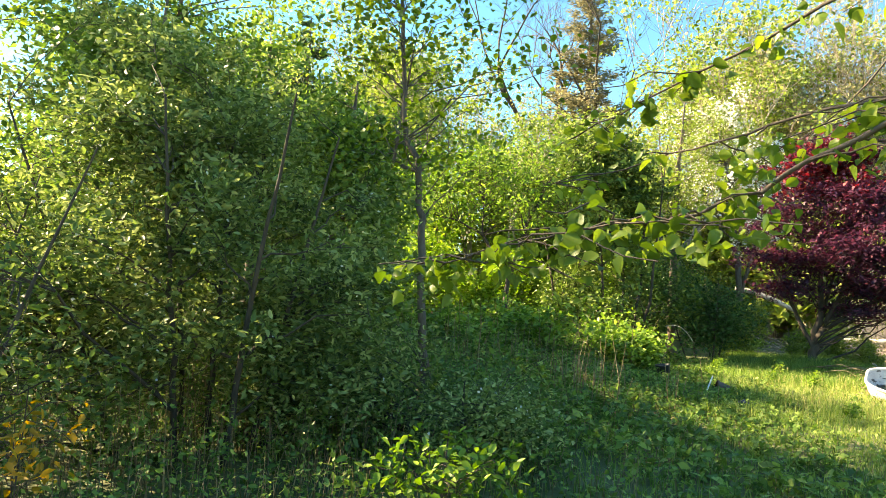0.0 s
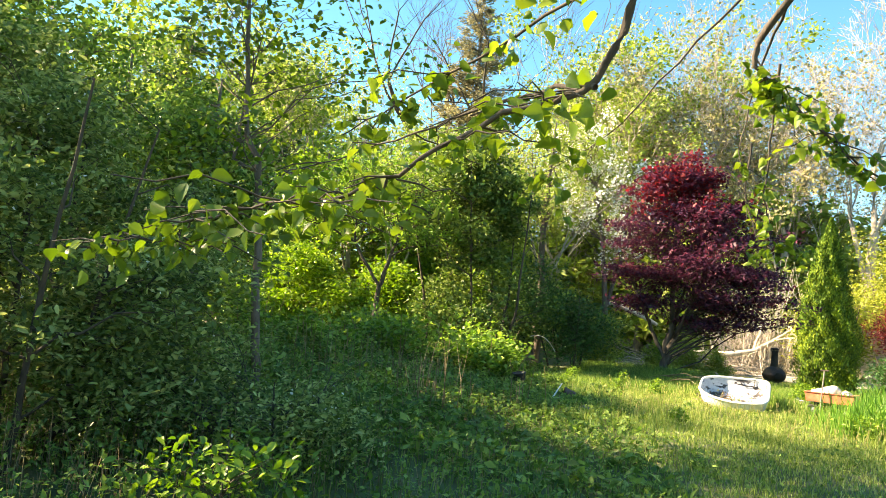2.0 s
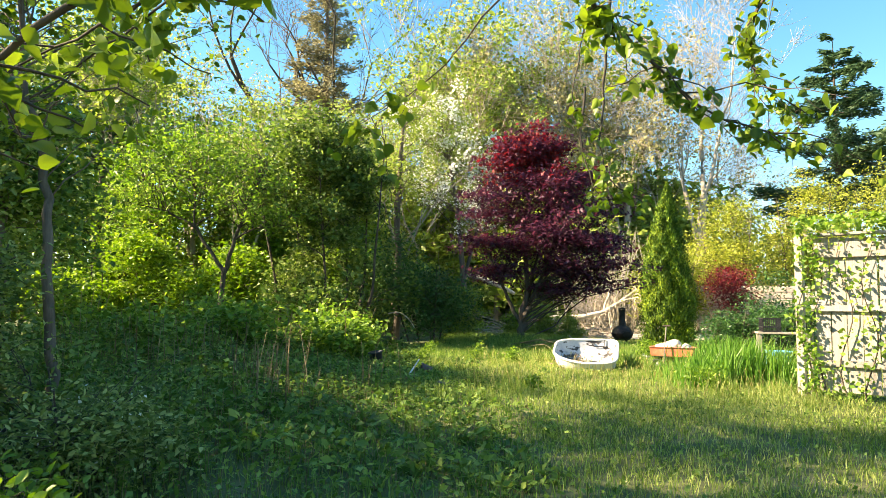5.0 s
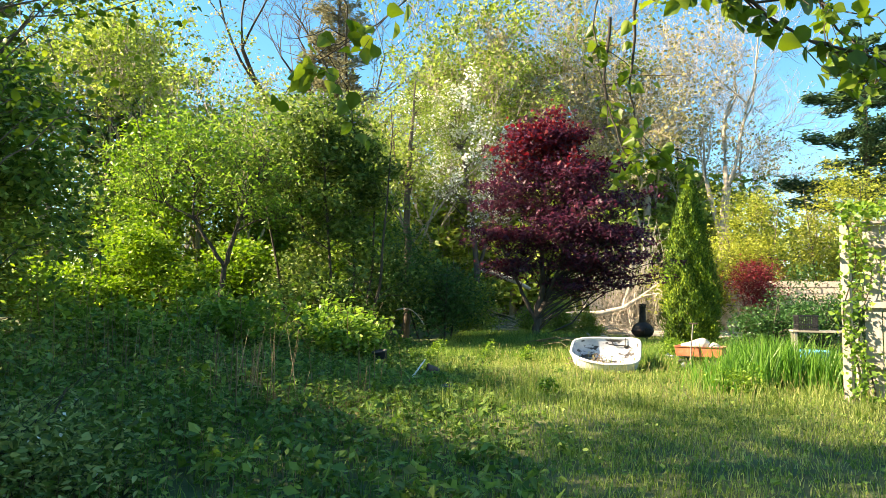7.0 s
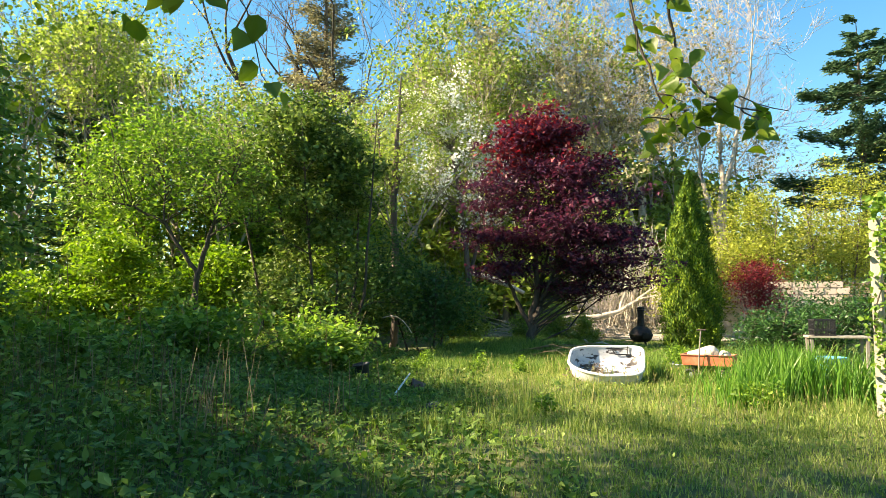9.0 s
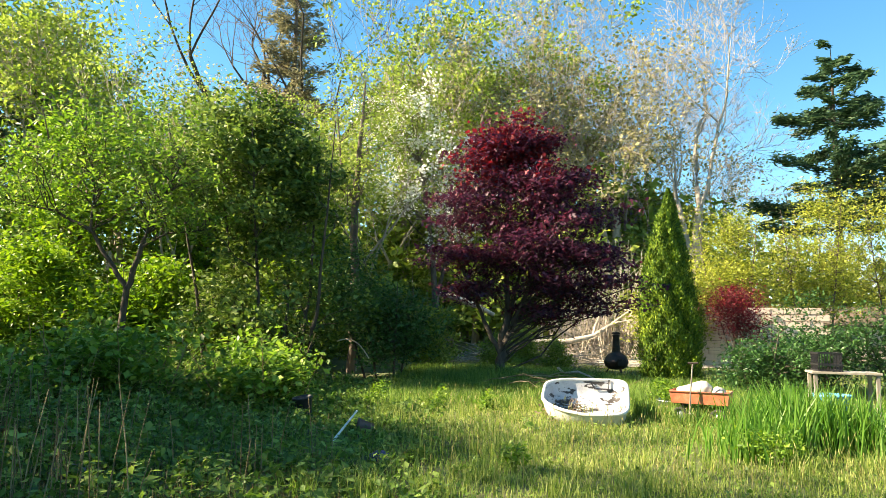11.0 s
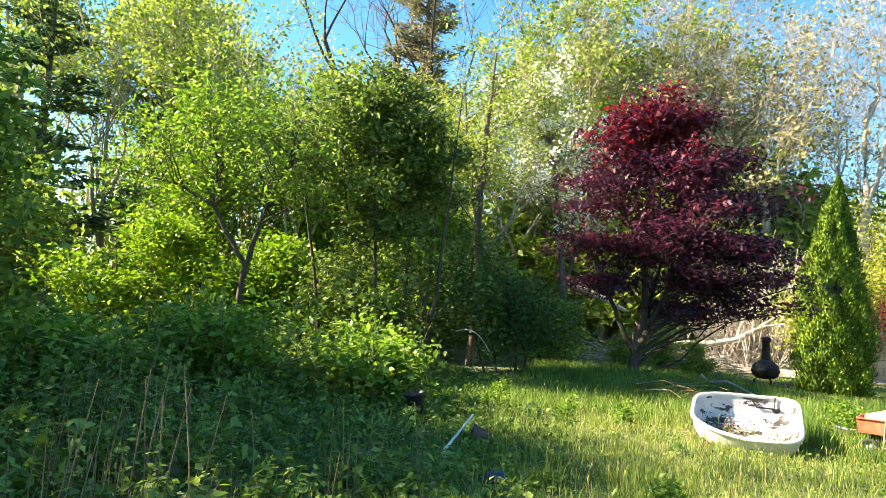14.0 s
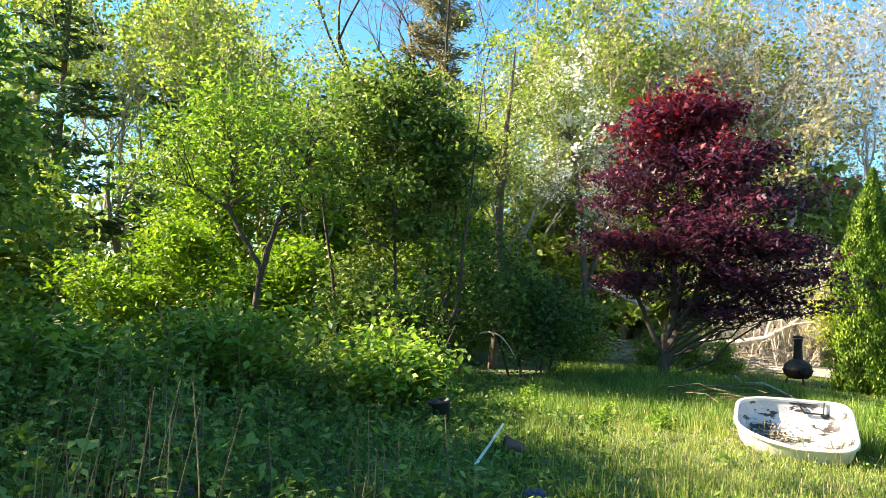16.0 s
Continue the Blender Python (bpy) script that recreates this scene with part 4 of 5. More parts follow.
def conifer(name, label, x, y, h, spread_r, seed, z0=0.15, needle=0.3, per=10, levels=26, sparse=0.9, thick=0.4, leaf=M_CONIFER):
    rng = np.random.default_rng(seed)
    ob = thing(name, pose(x, y, gz(x, y) - 0.05), label, "tree")
    t, b, g = Geo(), Geo(), Geo()
    t.tube([(0, 0, 0), (0.1, 0, h * 0.5), (0, 0, h)], [h * 0.016, h * 0.01, 0.02], 8)
    for i in range(levels):
        f = z0 + (1 - z0) * i / levels
        for _ in range(5):
            if rng.random() > sparse:
                continue
            a = rng.random() * 2 * math.pi
            ln = spread_r * (1 - f) ** 0.75 * rng.uniform(0.6, 1.15) + 0.25
            z = h * f + rng.normal() * 0.02 * h
            d = np.array([math.cos(a), math.sin(a), 0])
            e = d * ln + [0, 0, z + ln * rng.uniform(-0.05, 0.25)]
            p = bend((0, 0, z), e, 6, rng, -0.05, 0.02)
            b.tube(p, np.linspace(0.01 + 0.012 * ln, 0.006, 6), 4)
            k = int(per * ln) + 4
            u = rng.random(k) ** 0.6
            q = np.stack([np.interp(u, np.linspace(0, 1, 6), p[:, c]) for c in range(3)], 1)
            q += rng.normal(size=(k, 3)) * [0.22, 0.22, 0.17 * thick] * (0.4 + ln * 0.2)
            g.leaves(q, needle, rng, 0.3, 0.6, 0.0, axis=np.tile(d, (k, 1)))
    geo_part("trunk", t, M_BARK, ob, smooth=True)
    tagged(geo_part("branchwork", b, M_BARK, ob), kind="stuff")
    tagged(geo_part("foliage", g, leaf, ob), kind="stuff")
    return ob


conifer("white_pine", "tall white pine with layered blue-green boughs", 20.0, 48, 19.5, 7.8, 201, 0.4, 0.45, 95, 15, 0.75, 0.9)
conifer("white_pine", "dark pine behind the thicket", -19.5, 27, 14, 3.2, 202, 0.2, 0.4, 30, 24, 0.8)
conifer("hemlock", "dark tall conifer at the edge of the wood", -22.5, 23.5, 15, 3.8, 203, 0.15, 0.4, 30, 26, 0.85)
conifer("ivy_clad_spruce", "broad brown-green spire of a tall evergreen", -15.6, 47, 27, 5.6, 204, 0.4, 0.34, 42, 40, 0.9, 1.4, M_SPIRE)


def far_woods():
    rng = np.random.default_rng(301)
    g, t = Geo(), Geo()
    n = 45000
    a = rng.uniform(-0.2, math.pi + 0.2, n)
    rad = rng.uniform(58, 80, n)
    x, y = rad * np.cos(a), rad * np.sin(a)
    top = 12 + 3.5 * np.sin(a * 21) + 2.5 * np.sin(a * 47 + 1) + 2 * np.sin(a * 9 + 2)
    top = top * np.where(x > 12, 0.6, 1.3)
    z = top * rng.random(n) ** 0.8
    g.leaves(np.stack([x, y, z + 0.5], 1), 0.55, rng, 0.6, 0.4, 0.1)
    n = 26000
    a = rng.uniform(-0.3, math.pi + 0.3, n)
    rad = rng.uniform(52, 64, n)
    x, y = rad * np.cos(a), rad * np.sin(a)
    g.leaves(np.stack([x, y, 6.5 * rng.random(n) ** 1.2], 1), 0.75, rng, 0.6, 0.4, 0.1)
    for _ in range(160):
        b, r = rng.uniform(-0.1, math.pi + 0.1), rng.uniform(57, 76)
        px, py = r * math.cos(b), r * math.sin(b)
        h = rng.uniform(9, 19) * (0.6 if px > 12 else 1)
        t.tube([(px, py, 0), (px + rng.normal() * 0.3, py, h * 0.6), (px + rng.normal(), py, h)], [0.22, 0.14, 0.03], 5)
        for _ in range(7):
            z0, c = h * rng.uniform(0.4, 0.9), rng.random() * 6.3
            ln = rng.uniform(1.5, 4)
            t.tube(bend((px, py, z0), (px + ln * math.cos(c), py + ln * math.sin(c), z0 + ln * 0.9), 4, rng, 0.05), [0.07, 0.05, 0.03, 0.012], 3)
    stuff("far_woods", g, M_SPRING, "distant spring woods in yellow-green leaf", "woods")
    stuff("far_trunks", t, M_PALEBARK, "pale trunks and limbs of the distant woods", "woods")


far_woods()

# ---- trees added mostly out of view; the first two shade the near ground ----
for x, y, h, seed, dense in ((-13.6, 2.6, 16.5, 402, 130), (-15.5, -3.8, 16, 404, 75), (-6, -14, 14, 406, 40), (4, -12, 13, 407, 40), (12, -9, 12, 408, 40), (15, 2, 9, 409, 40)):
    plant("shade_tree", "broad leafy tree added mostly out of view, beside and behind the walker", "tree", x, y,
          [(0, 0, h * 0.62, h * 0.27, h * 0.27, h * 0.34, 75)], M_LINDEN,
          [[(0, 0, 0, 0.22), (0.1, 0, h * 0.4, 0.17), (0, 0, h * 0.9, 0.03)]], M_BARK, seed, dense, 0.2, 0.5, 0.6, 1, 0.5, 0.1, "trees behind the walker")


# ---- the linden overhead ----
LINDEN = thing("linden_tree", pose(3.6, -2.4, gz(3.6, -2.4)), "linden tree whose drooping leafy branches hang over the path", "tree")


def build_linden():
    rng = np.random.default_rng(61)
    o = np.array([3.6, -2.4, gz(3.6, -2.4)])
    trunk = Geo()
    trunk.tube(np.array([(0, 0, 0), (0, 0.02, 1), (-0.03, 0, 2.2), (0, 0, 3.8), (0.1, 0, 6), (0, 0, 8.5)]), [0.25, 0.2, 0.18, 0.15, 0.1, 0.03], 12)
    geo_part("trunk", trunk, M_BARK, LINDEN, smooth=True)

    def bough(pts, r0, r1, leafy_from, nleaf, side_n, size, down=0.5, reach=0.5):
        pts = np.array(pts, float) - o
        t = np.linspace(0, len(pts) - 1, len(pts) * 4)
        p = np.stack([np.interp(t, np.arange(len(pts)), pts[:, i]) for i in range(3)], 1)
        k = np.array([0.25, 0.5, 0.25])
        for i in range(3):
            p[1:-1, i] = np.convolve(p[:, i], k, "same")[1:-1]
        p[1:-1] += rng.normal(size=(len(p) - 2, 3)) * 0.006
        b, l = Geo(), Geo()
        b.tube(p, np.geomspace(r0, r1, len(p)), 7)
        start = int(leafy_from * len(p))
        twigs = [p[start:]]
        for _ in range(side_n):
            s = p[rng.integers(start, len(p))]
            d = np.array([rng.normal() * 0.6, rng.normal() * 0.6, -down * rng.uniform(0.1, 1.0)])
            e = s + d * reach * rng.uniform(0.4, 1.0)
            q = bend(s, e, 6, rng, 0.04, 0.05)
            b.tube(q, np.linspace(max(r1 * 1.2, 0.003), 0.0014, 6), 4)
            twigs.append(q)
        each = max(3, nleaf // len(twigs))
        for q in twigs:
            u = rng.random(each if len(q) < 10 else each * 2)
            c = np.stack([np.interp(u, np.linspace(0, 1, len(q)), q[:, i]) for i in range(3)], 1)
            c += rng.normal(size=c.shape) * 0.028
            c[:, 2] -= 0.03
            l.leaves(c, size, rng, 0.82, 0.35, 0.75, "heart")
        ob = geo_part("bough", b, M_DARKBARK, LINDEN, smooth=True)
        tagged(geo_part("foliage", l, M_LINDEN, ob, smooth=True), kind="stuff")

    # the low bough that crosses the view at the start
    bough([(3.6, -2.4, 3.0), (2.4, -1.9, 3.0), (1.2, -1.4, 2.6), (0.5, -1.12, 2.15), (0.33, -1.05, 1.82), (0.27, -1.05, 1.66), (0.02, -1.05, 1.59), (-0.18, -1.05, 1.47), (-0.37, -1.05, 1.38), (-0.56, -1.05, 1.375), (-0.81, -1.05, 1.32), (-1.0, -1.07, 1.26)],
          0.026, 0.0022, 0.42, 330, 40, 0.04, 0.25, 0.36)
    bough([(0.27, -1.05, 1.66), (0.15, -0.9, 1.72), (-0.15, -0.7, 1.72), (-0.5, -0.55, 1.66), (-0.9, -0.45, 1.6)], 0.008, 0.002, 0.1, 90, 11, 0.042, 0.3, 0.3)
    bough([(1.2, -1.4, 2.6), (0.6, -0.6, 2.45), (0.0, -0.1, 2.3), (-0.7, 0.2, 2.1), (-1.2, 0.4, 1.95)], 0.016, 0.003, 0.35, 150, 14, 0.06, 0.6, 0.5)
    # boughs further along the path
    bough([(3.6, -2.4, 3.9), (2.6, -0.6, 3.9), (1.3, 0.9, 3.3), (0.78, 1.3, 2.75), (0.76, 1.35, 2.58), (0.91, 1.4, 2.44), (1.12, 1.45, 2.25), (1.32, 1.5, 2.05), (1.7, 1.6, 1.95)], 0.05, 0.004, 0.45, 260, 24, 0.06, 0.7, 0.55)
    bough([(0.9, 1.25, 2.9), (0.82, 2.0, 2.78), (0.74, 2.1, 2.32), (0.8, 2.1, 1.89)], 0.01, 0.002, 0.3, 30, 5, 0.05, 0.5, 0.3)
    bough([(0.95, 2.0, 2.85), (0.92, 2.15, 2.3), (0.9, 2.2, 2.0), (0.96, 2.2, 1.82), (1.1, 2.2, 1.75)], 0.01, 0.002, 0.35, 40, 7, 0.055, 0.4, 0.26)
    bough([(0.82, 2.2, 2.4), (0.79, 2.2, 2.1), (0.83, 2.2, 1.9), (0.9, 2.2, 1.74), (1.0, 2.2, 1.69)], 0.008, 0.002, 0.3, 30, 5, 0.052, 0.4, 0.22)
    bough([(3.4, -1.8, 4.2), (2.9, 0.6, 4.0), (2.3, 2.2, 3.5), (1.9, 2.9, 3.0), (2.1, 3.2, 2.7), (2.5, 3.4, 2.5)], 0.05, 0.004, 0.4, 240, 22, 0.065, 0.8, 0.7)
    bough([(1.3, 0.9, 3.3), (0.6, 1.7, 3.05), (0.1, 1.8, 2.5), (-0.1, 1.8, 2.3), (-0.45, 1.8, 2.1)], 0.012, 0.002, 0.5, 60, 8, 0.065, 0.9, 0.35)
    bough([(3.6, -2.3, 5.4), (1.8, -3.2, 5.8), (0.0, -3.8, 5.2), (-1.6, -4.0, 4.6)], 0.06, 0.006, 0.3, 200, 20, 0.075, 0.5, 0.9)
    bough([(3.6, -2.3, 6.4), (5.2, -1.0, 6.8), (6.4, 0.6, 6.2), (7.2, 2.0, 5.6)], 0.06, 0.006, 0.3, 200, 20, 0.075, 0.5, 0.9)
    bough([(3.6, -2.3, 7.0), (2.6, -0.4, 7.4), (1.4, 1.4, 7.2), (0.2, 3.0, 6.6)], 0.06, 0.006, 0.3, 200, 20, 0.075, 0.5, 0.9)


build_linden()


# ---- the boat ----
def build_boat():
    ob = thing("dinghy", pose(1.4, 12.66, -0.08, 18, 0, -5), "small white pram dinghy, paint flaking, tilted on the lawn", "boat")
    n = 64

    def ring(sx, sy, z, sheer=0.0):
        sx, sy = sx * 0.93, sy * 0.84
        """A rounded outline: square at the stern, narrower and slanting at the bow."""
        out = []
        for i in range(n):
            a = 2 * math.pi * i / n
            c, s = math.cos(a), math.sin(a)
            e = 0.37
            x = math.copysign(abs(c) ** e, c) * sx
            y = math.copysign(abs(s) ** e, s) * sy
            bow = max(0.0, -x / sx)
            y = y * (1.0 - 0.36 * bow ** 1.6) + 0.16 * sy * bow
            out.append((x - 0.02 * (-y / sy), y, z + sheer * (x / sx) ** 2))
        return out

    def shell(rings, close_first, close_last):
        bm = bmesh.new()
        vs = [[bm.verts.new(p) for p in r] for r in rings]
        for lo, hi in zip(vs, vs[1:]):
            for i in range(n):
                j = (i + 1) % n
                bm.faces.new((lo[i], lo[j], hi[j], hi[i]))
        if close_first:
            bm.faces.new(vs[0])
        if close_last:
            bm.faces.new(vs[-1])
        return bm

    part("hull", shell([ring(0.5, 0.55, 0.0), ring(0.58, 0.65, 0.03), ring(0.645, 0.74, 0.16), ring(0.68, 0.78, 0.29, 0.02)], True, False), M_BOATOUT, ob, smooth=True)
    part("inner_shell", shell([ring(0.655, 0.755, 0.29, 0.02), ring(0.62, 0.71, 0.17), ring(0.55, 0.62, 0.06), ring(0.46, 0.52, 0.035)], False, True), M_BOAT, ob, "scuffed white interior with dark bare patches", smooth=True)
    part("gunwale", shell([ring(0.68, 0.78, 0.285, 0.02), ring(0.7, 0.802, 0.295, 0.02), ring(0.7, 0.802, 0.315, 0.02), ring(0.69, 0.79, 0.328, 0.02), ring(0.655, 0.755, 0.328, 0.02), ring(0.648, 0.748, 0.315, 0.02), ring(0.655, 0.755, 0.288, 0.02)], False, False), M_BOATOUT, ob, smooth=True)
    strap = Geo()
    strap.tube([(0.08, 0.615, 0.3), (0.15, 0.575, 0.19), (0.36, 0.575, 0.19), (0.37, 0.62, 0.33)], np.full(4, 0.012), 6, True)
    geo_part("strap", strap, M_PLASTIC, ob, "black bracket strap")
    rng = np.random.default_rng(9)
    d = Geo()
    k = 500
    d.leaves(np.stack([-0.3 + 0.16 * rng.normal(size=k), -0.1 + 0.22 * rng.normal(size=k), 0.06 + 0.03 * rng.random(k)], 1), 0.06, rng, 0.6, 1.5, 0)
    k = 160
    d.leaves(np.stack([0.2 + 0.2 * rng.normal(size=k), -0.35 + 0.06 * rng.normal(size=k), 0.06 + 0.02 * rng.random(k)], 1), 0.05, rng, 0.6, 1.5, 0)
    tagged(stuff("boat_leaves", d, M_LITTER, "wet brown dead leaves lying in the dinghy", "leaf litter"))
    bpy.data.objects["boat_leaves"].matrix_world = ob.matrix_world.copy()


build_boat()


# ---- chiminea ----
def build_chiminea():
    ob = thing("chiminea", pose(3.62, 26.9, gz(3.6, 26.9), 0, 0, 20) @ Matrix.Diagonal((1.3, 1.3, 1.3, 1)), "dark rusty cast-iron chiminea with a tall neck", "outdoor stove")
    bm = bmesh.new()
    lathe(bm, [(0.05, 0.14), (0.2, 0.16), (0.29, 0.24), (0.325, 0.34), (0.325, 0.37), (0.31, 0.38), (0.28, 0.47), (0.2, 0.55), (0.11, 0.6)], 28)
    part("bowl", bm, M_IRON, ob, smooth=True)
    bm = bmesh.new()
    lathe(bm, [(0.115, 0.585), (0.105, 0.64), (0.092, 0.8), (0.085, 1.0), (0.1, 1.03), (0.1, 1.07), (0.075, 1.075), (0.07, 0.98)], 24)
    part("chimney", bm, M_IRON, ob, smooth=True)
    bm = bmesh.new()
    lathe(bm, [(0.1, 1.08), (0.12, 1.1), (0.09, 1.13), (0.01, 1.15)], 20)
    part("cap", bm, M_IRON, ob, smooth=True)
    bm = bmesh.new()
    box(bm, (0, -0.3, 0.34), (0.24, 0.05, 0.17), 0.02)
    part("door", bm, M_IRON, ob, "sooty door")
    for a in (30, 150, 270):
        g = Geo()
        c, s = math.cos(radians(a)), math.sin(radians(a))
        g.tube([(0.17 * c, 0.17 * s, 0.2), (0.24 * c, 0.24 * s, 0.1), (0.25 * c, 0.25 * s, 0)], [0.025, 0.02, 0.022], 8, True)
        geo_part("leg", g, M_IRON, ob)


build_chiminea()


# ---- wagon with a sack, tub behind it ----
def build_wagon():
    ob = thing("garden_wagon", pose(3.13, 12.75, gz(3.1, 12.7), 0, 0, -22), "old orange metal garden wagon with its handle upright", "wagon")
    bm = bmesh.new()
    L, W, z0, z1 = 0.42, 0.24, 0.3, 0.47
    lo = [bm.verts.new((sx * L * 0.94, sy * W * 0.92, z0)) for sx, sy in ((-1, -1), (1, -1), (1, 1), (-1, 1))]
    hi = [bm.verts.new((sx * L, sy * W, z1)) for sx, sy in ((-1, -1), (1, -1), (1, 1), (-1, 1))]
    hi2 = [bm.verts.new((sx * (L - 0.012), sy * (W - 0.012), z1)) for sx, sy in ((-1, -1), (1, -1), (1, 1), (-1, 1))]
    lo2 = [bm.verts.new((sx * (L * 0.94 - 0.012), sy * (W * 0.92 - 0.012), z0 + 0.012)) for sx, sy in ((-1, -1), (1, -1), (1, 1), (-1, 1))]
    bm.faces.new(lo)
    bm.faces.new(lo2)
    for a, b in ((lo, hi), (hi, hi2), (hi2, lo2)):
        for i in range(4):
            j = (i + 1) % 4
            bm.faces.new((a[i], a[j], b[j], b[i]))
    part("tray", bm, M_WAGON, ob)
    g = Geo()
    g.tube([(-L, -W, z1), (L, -W, z1), (L, W, z1), (-L, W, z1), (-L, -W, z1)], np.full(5, 0.014), 8)
    geo_part("rim", g, M_WAGON, ob)
    for sx in (-0.27, 0.27):
        g = Geo()
        g.tube([(sx, -0.24, 0.12), (sx, 0.24, 0.12)], [0.012, 0.012], 6, True)
        g.tube([(sx, -0.1, 0.12), (sx, -0.08, 0.3)], [0.012, 0.012], 6)
        g.tube([(sx, 0.1, 0.12), (sx, 0.08, 0.3)], [0.012, 0.012], 6)
        geo_part("axle", g, M_IRON, ob)
        for sy in (-0.25, 0.25):
            bm = bmesh.new()
            lathe(bm, [(0.085, -0.03), (0.115, -0.028), (0.125, -0.01), (0.125, 0.01), (0.115, 0.028), (0.085, 0.03), (0.085, -0.03)], 22)
            w = part("wheel", bm, M_RUBBER, ob, "black tyre", True)
            w.matrix_local = pose(sx, sy, 0.12, 90)
            bm = bmesh.new()
            lathe(bm, [(0.0, -0.02), (0.03, -0.028), (0.04, -0.012), (0.086, -0.02), (0.086, 0.02), (0.04, 0.012), (0.03, 0.028), (0.0, 0.02)], 18)
            part("rim", bm, M_STEEL, w, "dull metal rim", True)
    g = Geo()
    g.tube([(-0.12, -0.3, 0.16), (-0.1, -0.31, 0.5), (-0.06, -0.33, 0.9)], [0.012, 0.011, 0.011], 8)
    g.tube([(-0.06, -0.33, 0.16), (-0.12, -0.3, 0.16), (-0.27, -0.1, 0.14)], np.full(3, 0.011), 6)
    h = geo_part("handle", g, M_GREYWOOD, ob, "grey upright pull handle")
    g = Geo()
    g.tube([(-0.13, -0.33, 0.9), (0.02, -0.335, 0.905)], [0.014, 0.014], 8, True)
    geo_part("grip", g, M_IRON, h)
    # the sack lying in it
    bm = bmesh.new()
    bmesh.ops.create_icosphere(bm, subdivisions=4, radius=1.0)
    for v in bm.verts:
        e = 0.62
        p = v.co
        p = Vector([math.copysign(abs(c) ** e, c) for c in p])
        k = 1 + 0.06 * noise.noise(p * 2.2) + 0.025 * noise.noise(p * 6)
        v.co = Vector((p.x * 0.26 * k, p.y * 0.17 * k, p.z * 0.13 * k + 0.03 * math.sin(3 * p.x)))
    sack = part("canvas_sack", bm, M_BAG, None, smooth=True)
    sack.matrix_world = ob.matrix_world @ pose(-0.1, 0.02, 0.45, 8, -6, 6)
    tagged(sack, "pale beige stuffed canvas sack lying in the wagon", "sack")
    bm = bmesh.new()
    bmesh.ops.create_icosphere(bm, subdivisions=3, radius=1.0)
    for v in bm.verts:
        p = Vector([math.copysign(abs(c) ** 0.7, c) for c in v.co])
        k = 1 + 0.09 * noise.noise(p * 3)
        v.co = Vector((p.x * 0.1 * k, p.y * 0.15 * k, p.z * 0.12 * k))
    s2 = part("canvas_sack", bm, M_BAG, None, smooth=True)
    s2.matrix_world = ob.matrix_world @ pose(0.24, 0.0, 0.43, 0, 24, 10)
    tagged(s2, "small crumpled beige sack at the wagon's end", "sack")
    bm = bmesh.new()
    lathe(bm, [(0.0, 0.0), (0.24, 0.0), (0.25, 0.02), (0.3, 0.26), (0.315, 0.27), (0.315, 0.29), (0.295, 0.29), (0.285, 0.26), (0.24, 0.03), (0.0, 0.025)], 32)
    tub = part("wash_tub", bm, M_STEEL, None, smooth=True)
    tub.matrix_world = pose(2.95, 13.75, gz(2.95, 13.75), 4, -3)
    tagged(tub, "round galvanised wash tub holding soil and plants", "tub")


build_wagon()


def clump(name, label, x, y, n, h, w, spread, seed, mat, category="plant"):
    """A tuft of sword-shaped leaves."""
    rng = np.random.default_rng(seed)
    g = Geo()
    r = rng.normal(size=(n, 2)) * spread
    p = np.stack([x + r[:, 0], y + r[:, 1], ground_z(x + r[:, 0], y + r[:, 1]) - 0.02], 1)
    g.blades(p, h, w, rng, 0.55)
    return tagged(new(name, g.mesh(name, mat)), label, category)


clump("iris_clump", "dense clump of tall sword-shaped iris leaves", 3.75, 10.5, 1100, 0.68, 0.024, (0.38, 0.3), 91, M_IRIS)
clump("iris_clump", "dense clump of tall sword-shaped iris leaves", 3.05, 9.9, 420, 0.52, 0.02, (0.25, 0.25), 92, M_IRIS)
clump("iris_clump", "loose clump of long green leaves by the fence", 4.6, 10.1, 420, 0.6, 0.02, (0.3, 0.25), 93, M_IRIS)
plant("leafy_weed", "bright leafy weed at the foot of the irises", "plant", 3.05, 9.4, [(0, 0, 0.22, 0.35, 0.3, 0.2, 26)], M_LIME, [[(0, 0, 0, 0.006), (0.05, 0, 0.4, 0.003)]], M_WEED, 94, 40, 0.05, 0.09, 0.5, 1, limb_r=0.005)
for x, y, h, seed in ((-0.7, 11.4, 0.55, 95), (-0.1, 12.4, 0.4, 96), (0.4, 8.9, 0.3, 97), (2.6, 13.4, 0.6, 98), (2.75, 14.0, 0.7, 99), (-1.9, 13.2, 0.5, 100)):
    plant("tall_weed", "single upright leafy weed in the lawn", "plant", x, y, [(0, 0, h * 0.7, 0.14, 0.14, h * 0.35, 14)], M_LIME,
          [[(0, 0, 0, 0.006), (0.02, 0, h, 0.003)]], M_WEED, seed, 16, 0.06, 0.06, 0.45, 1, group="weeds in the lawn", limb_r=0.004)


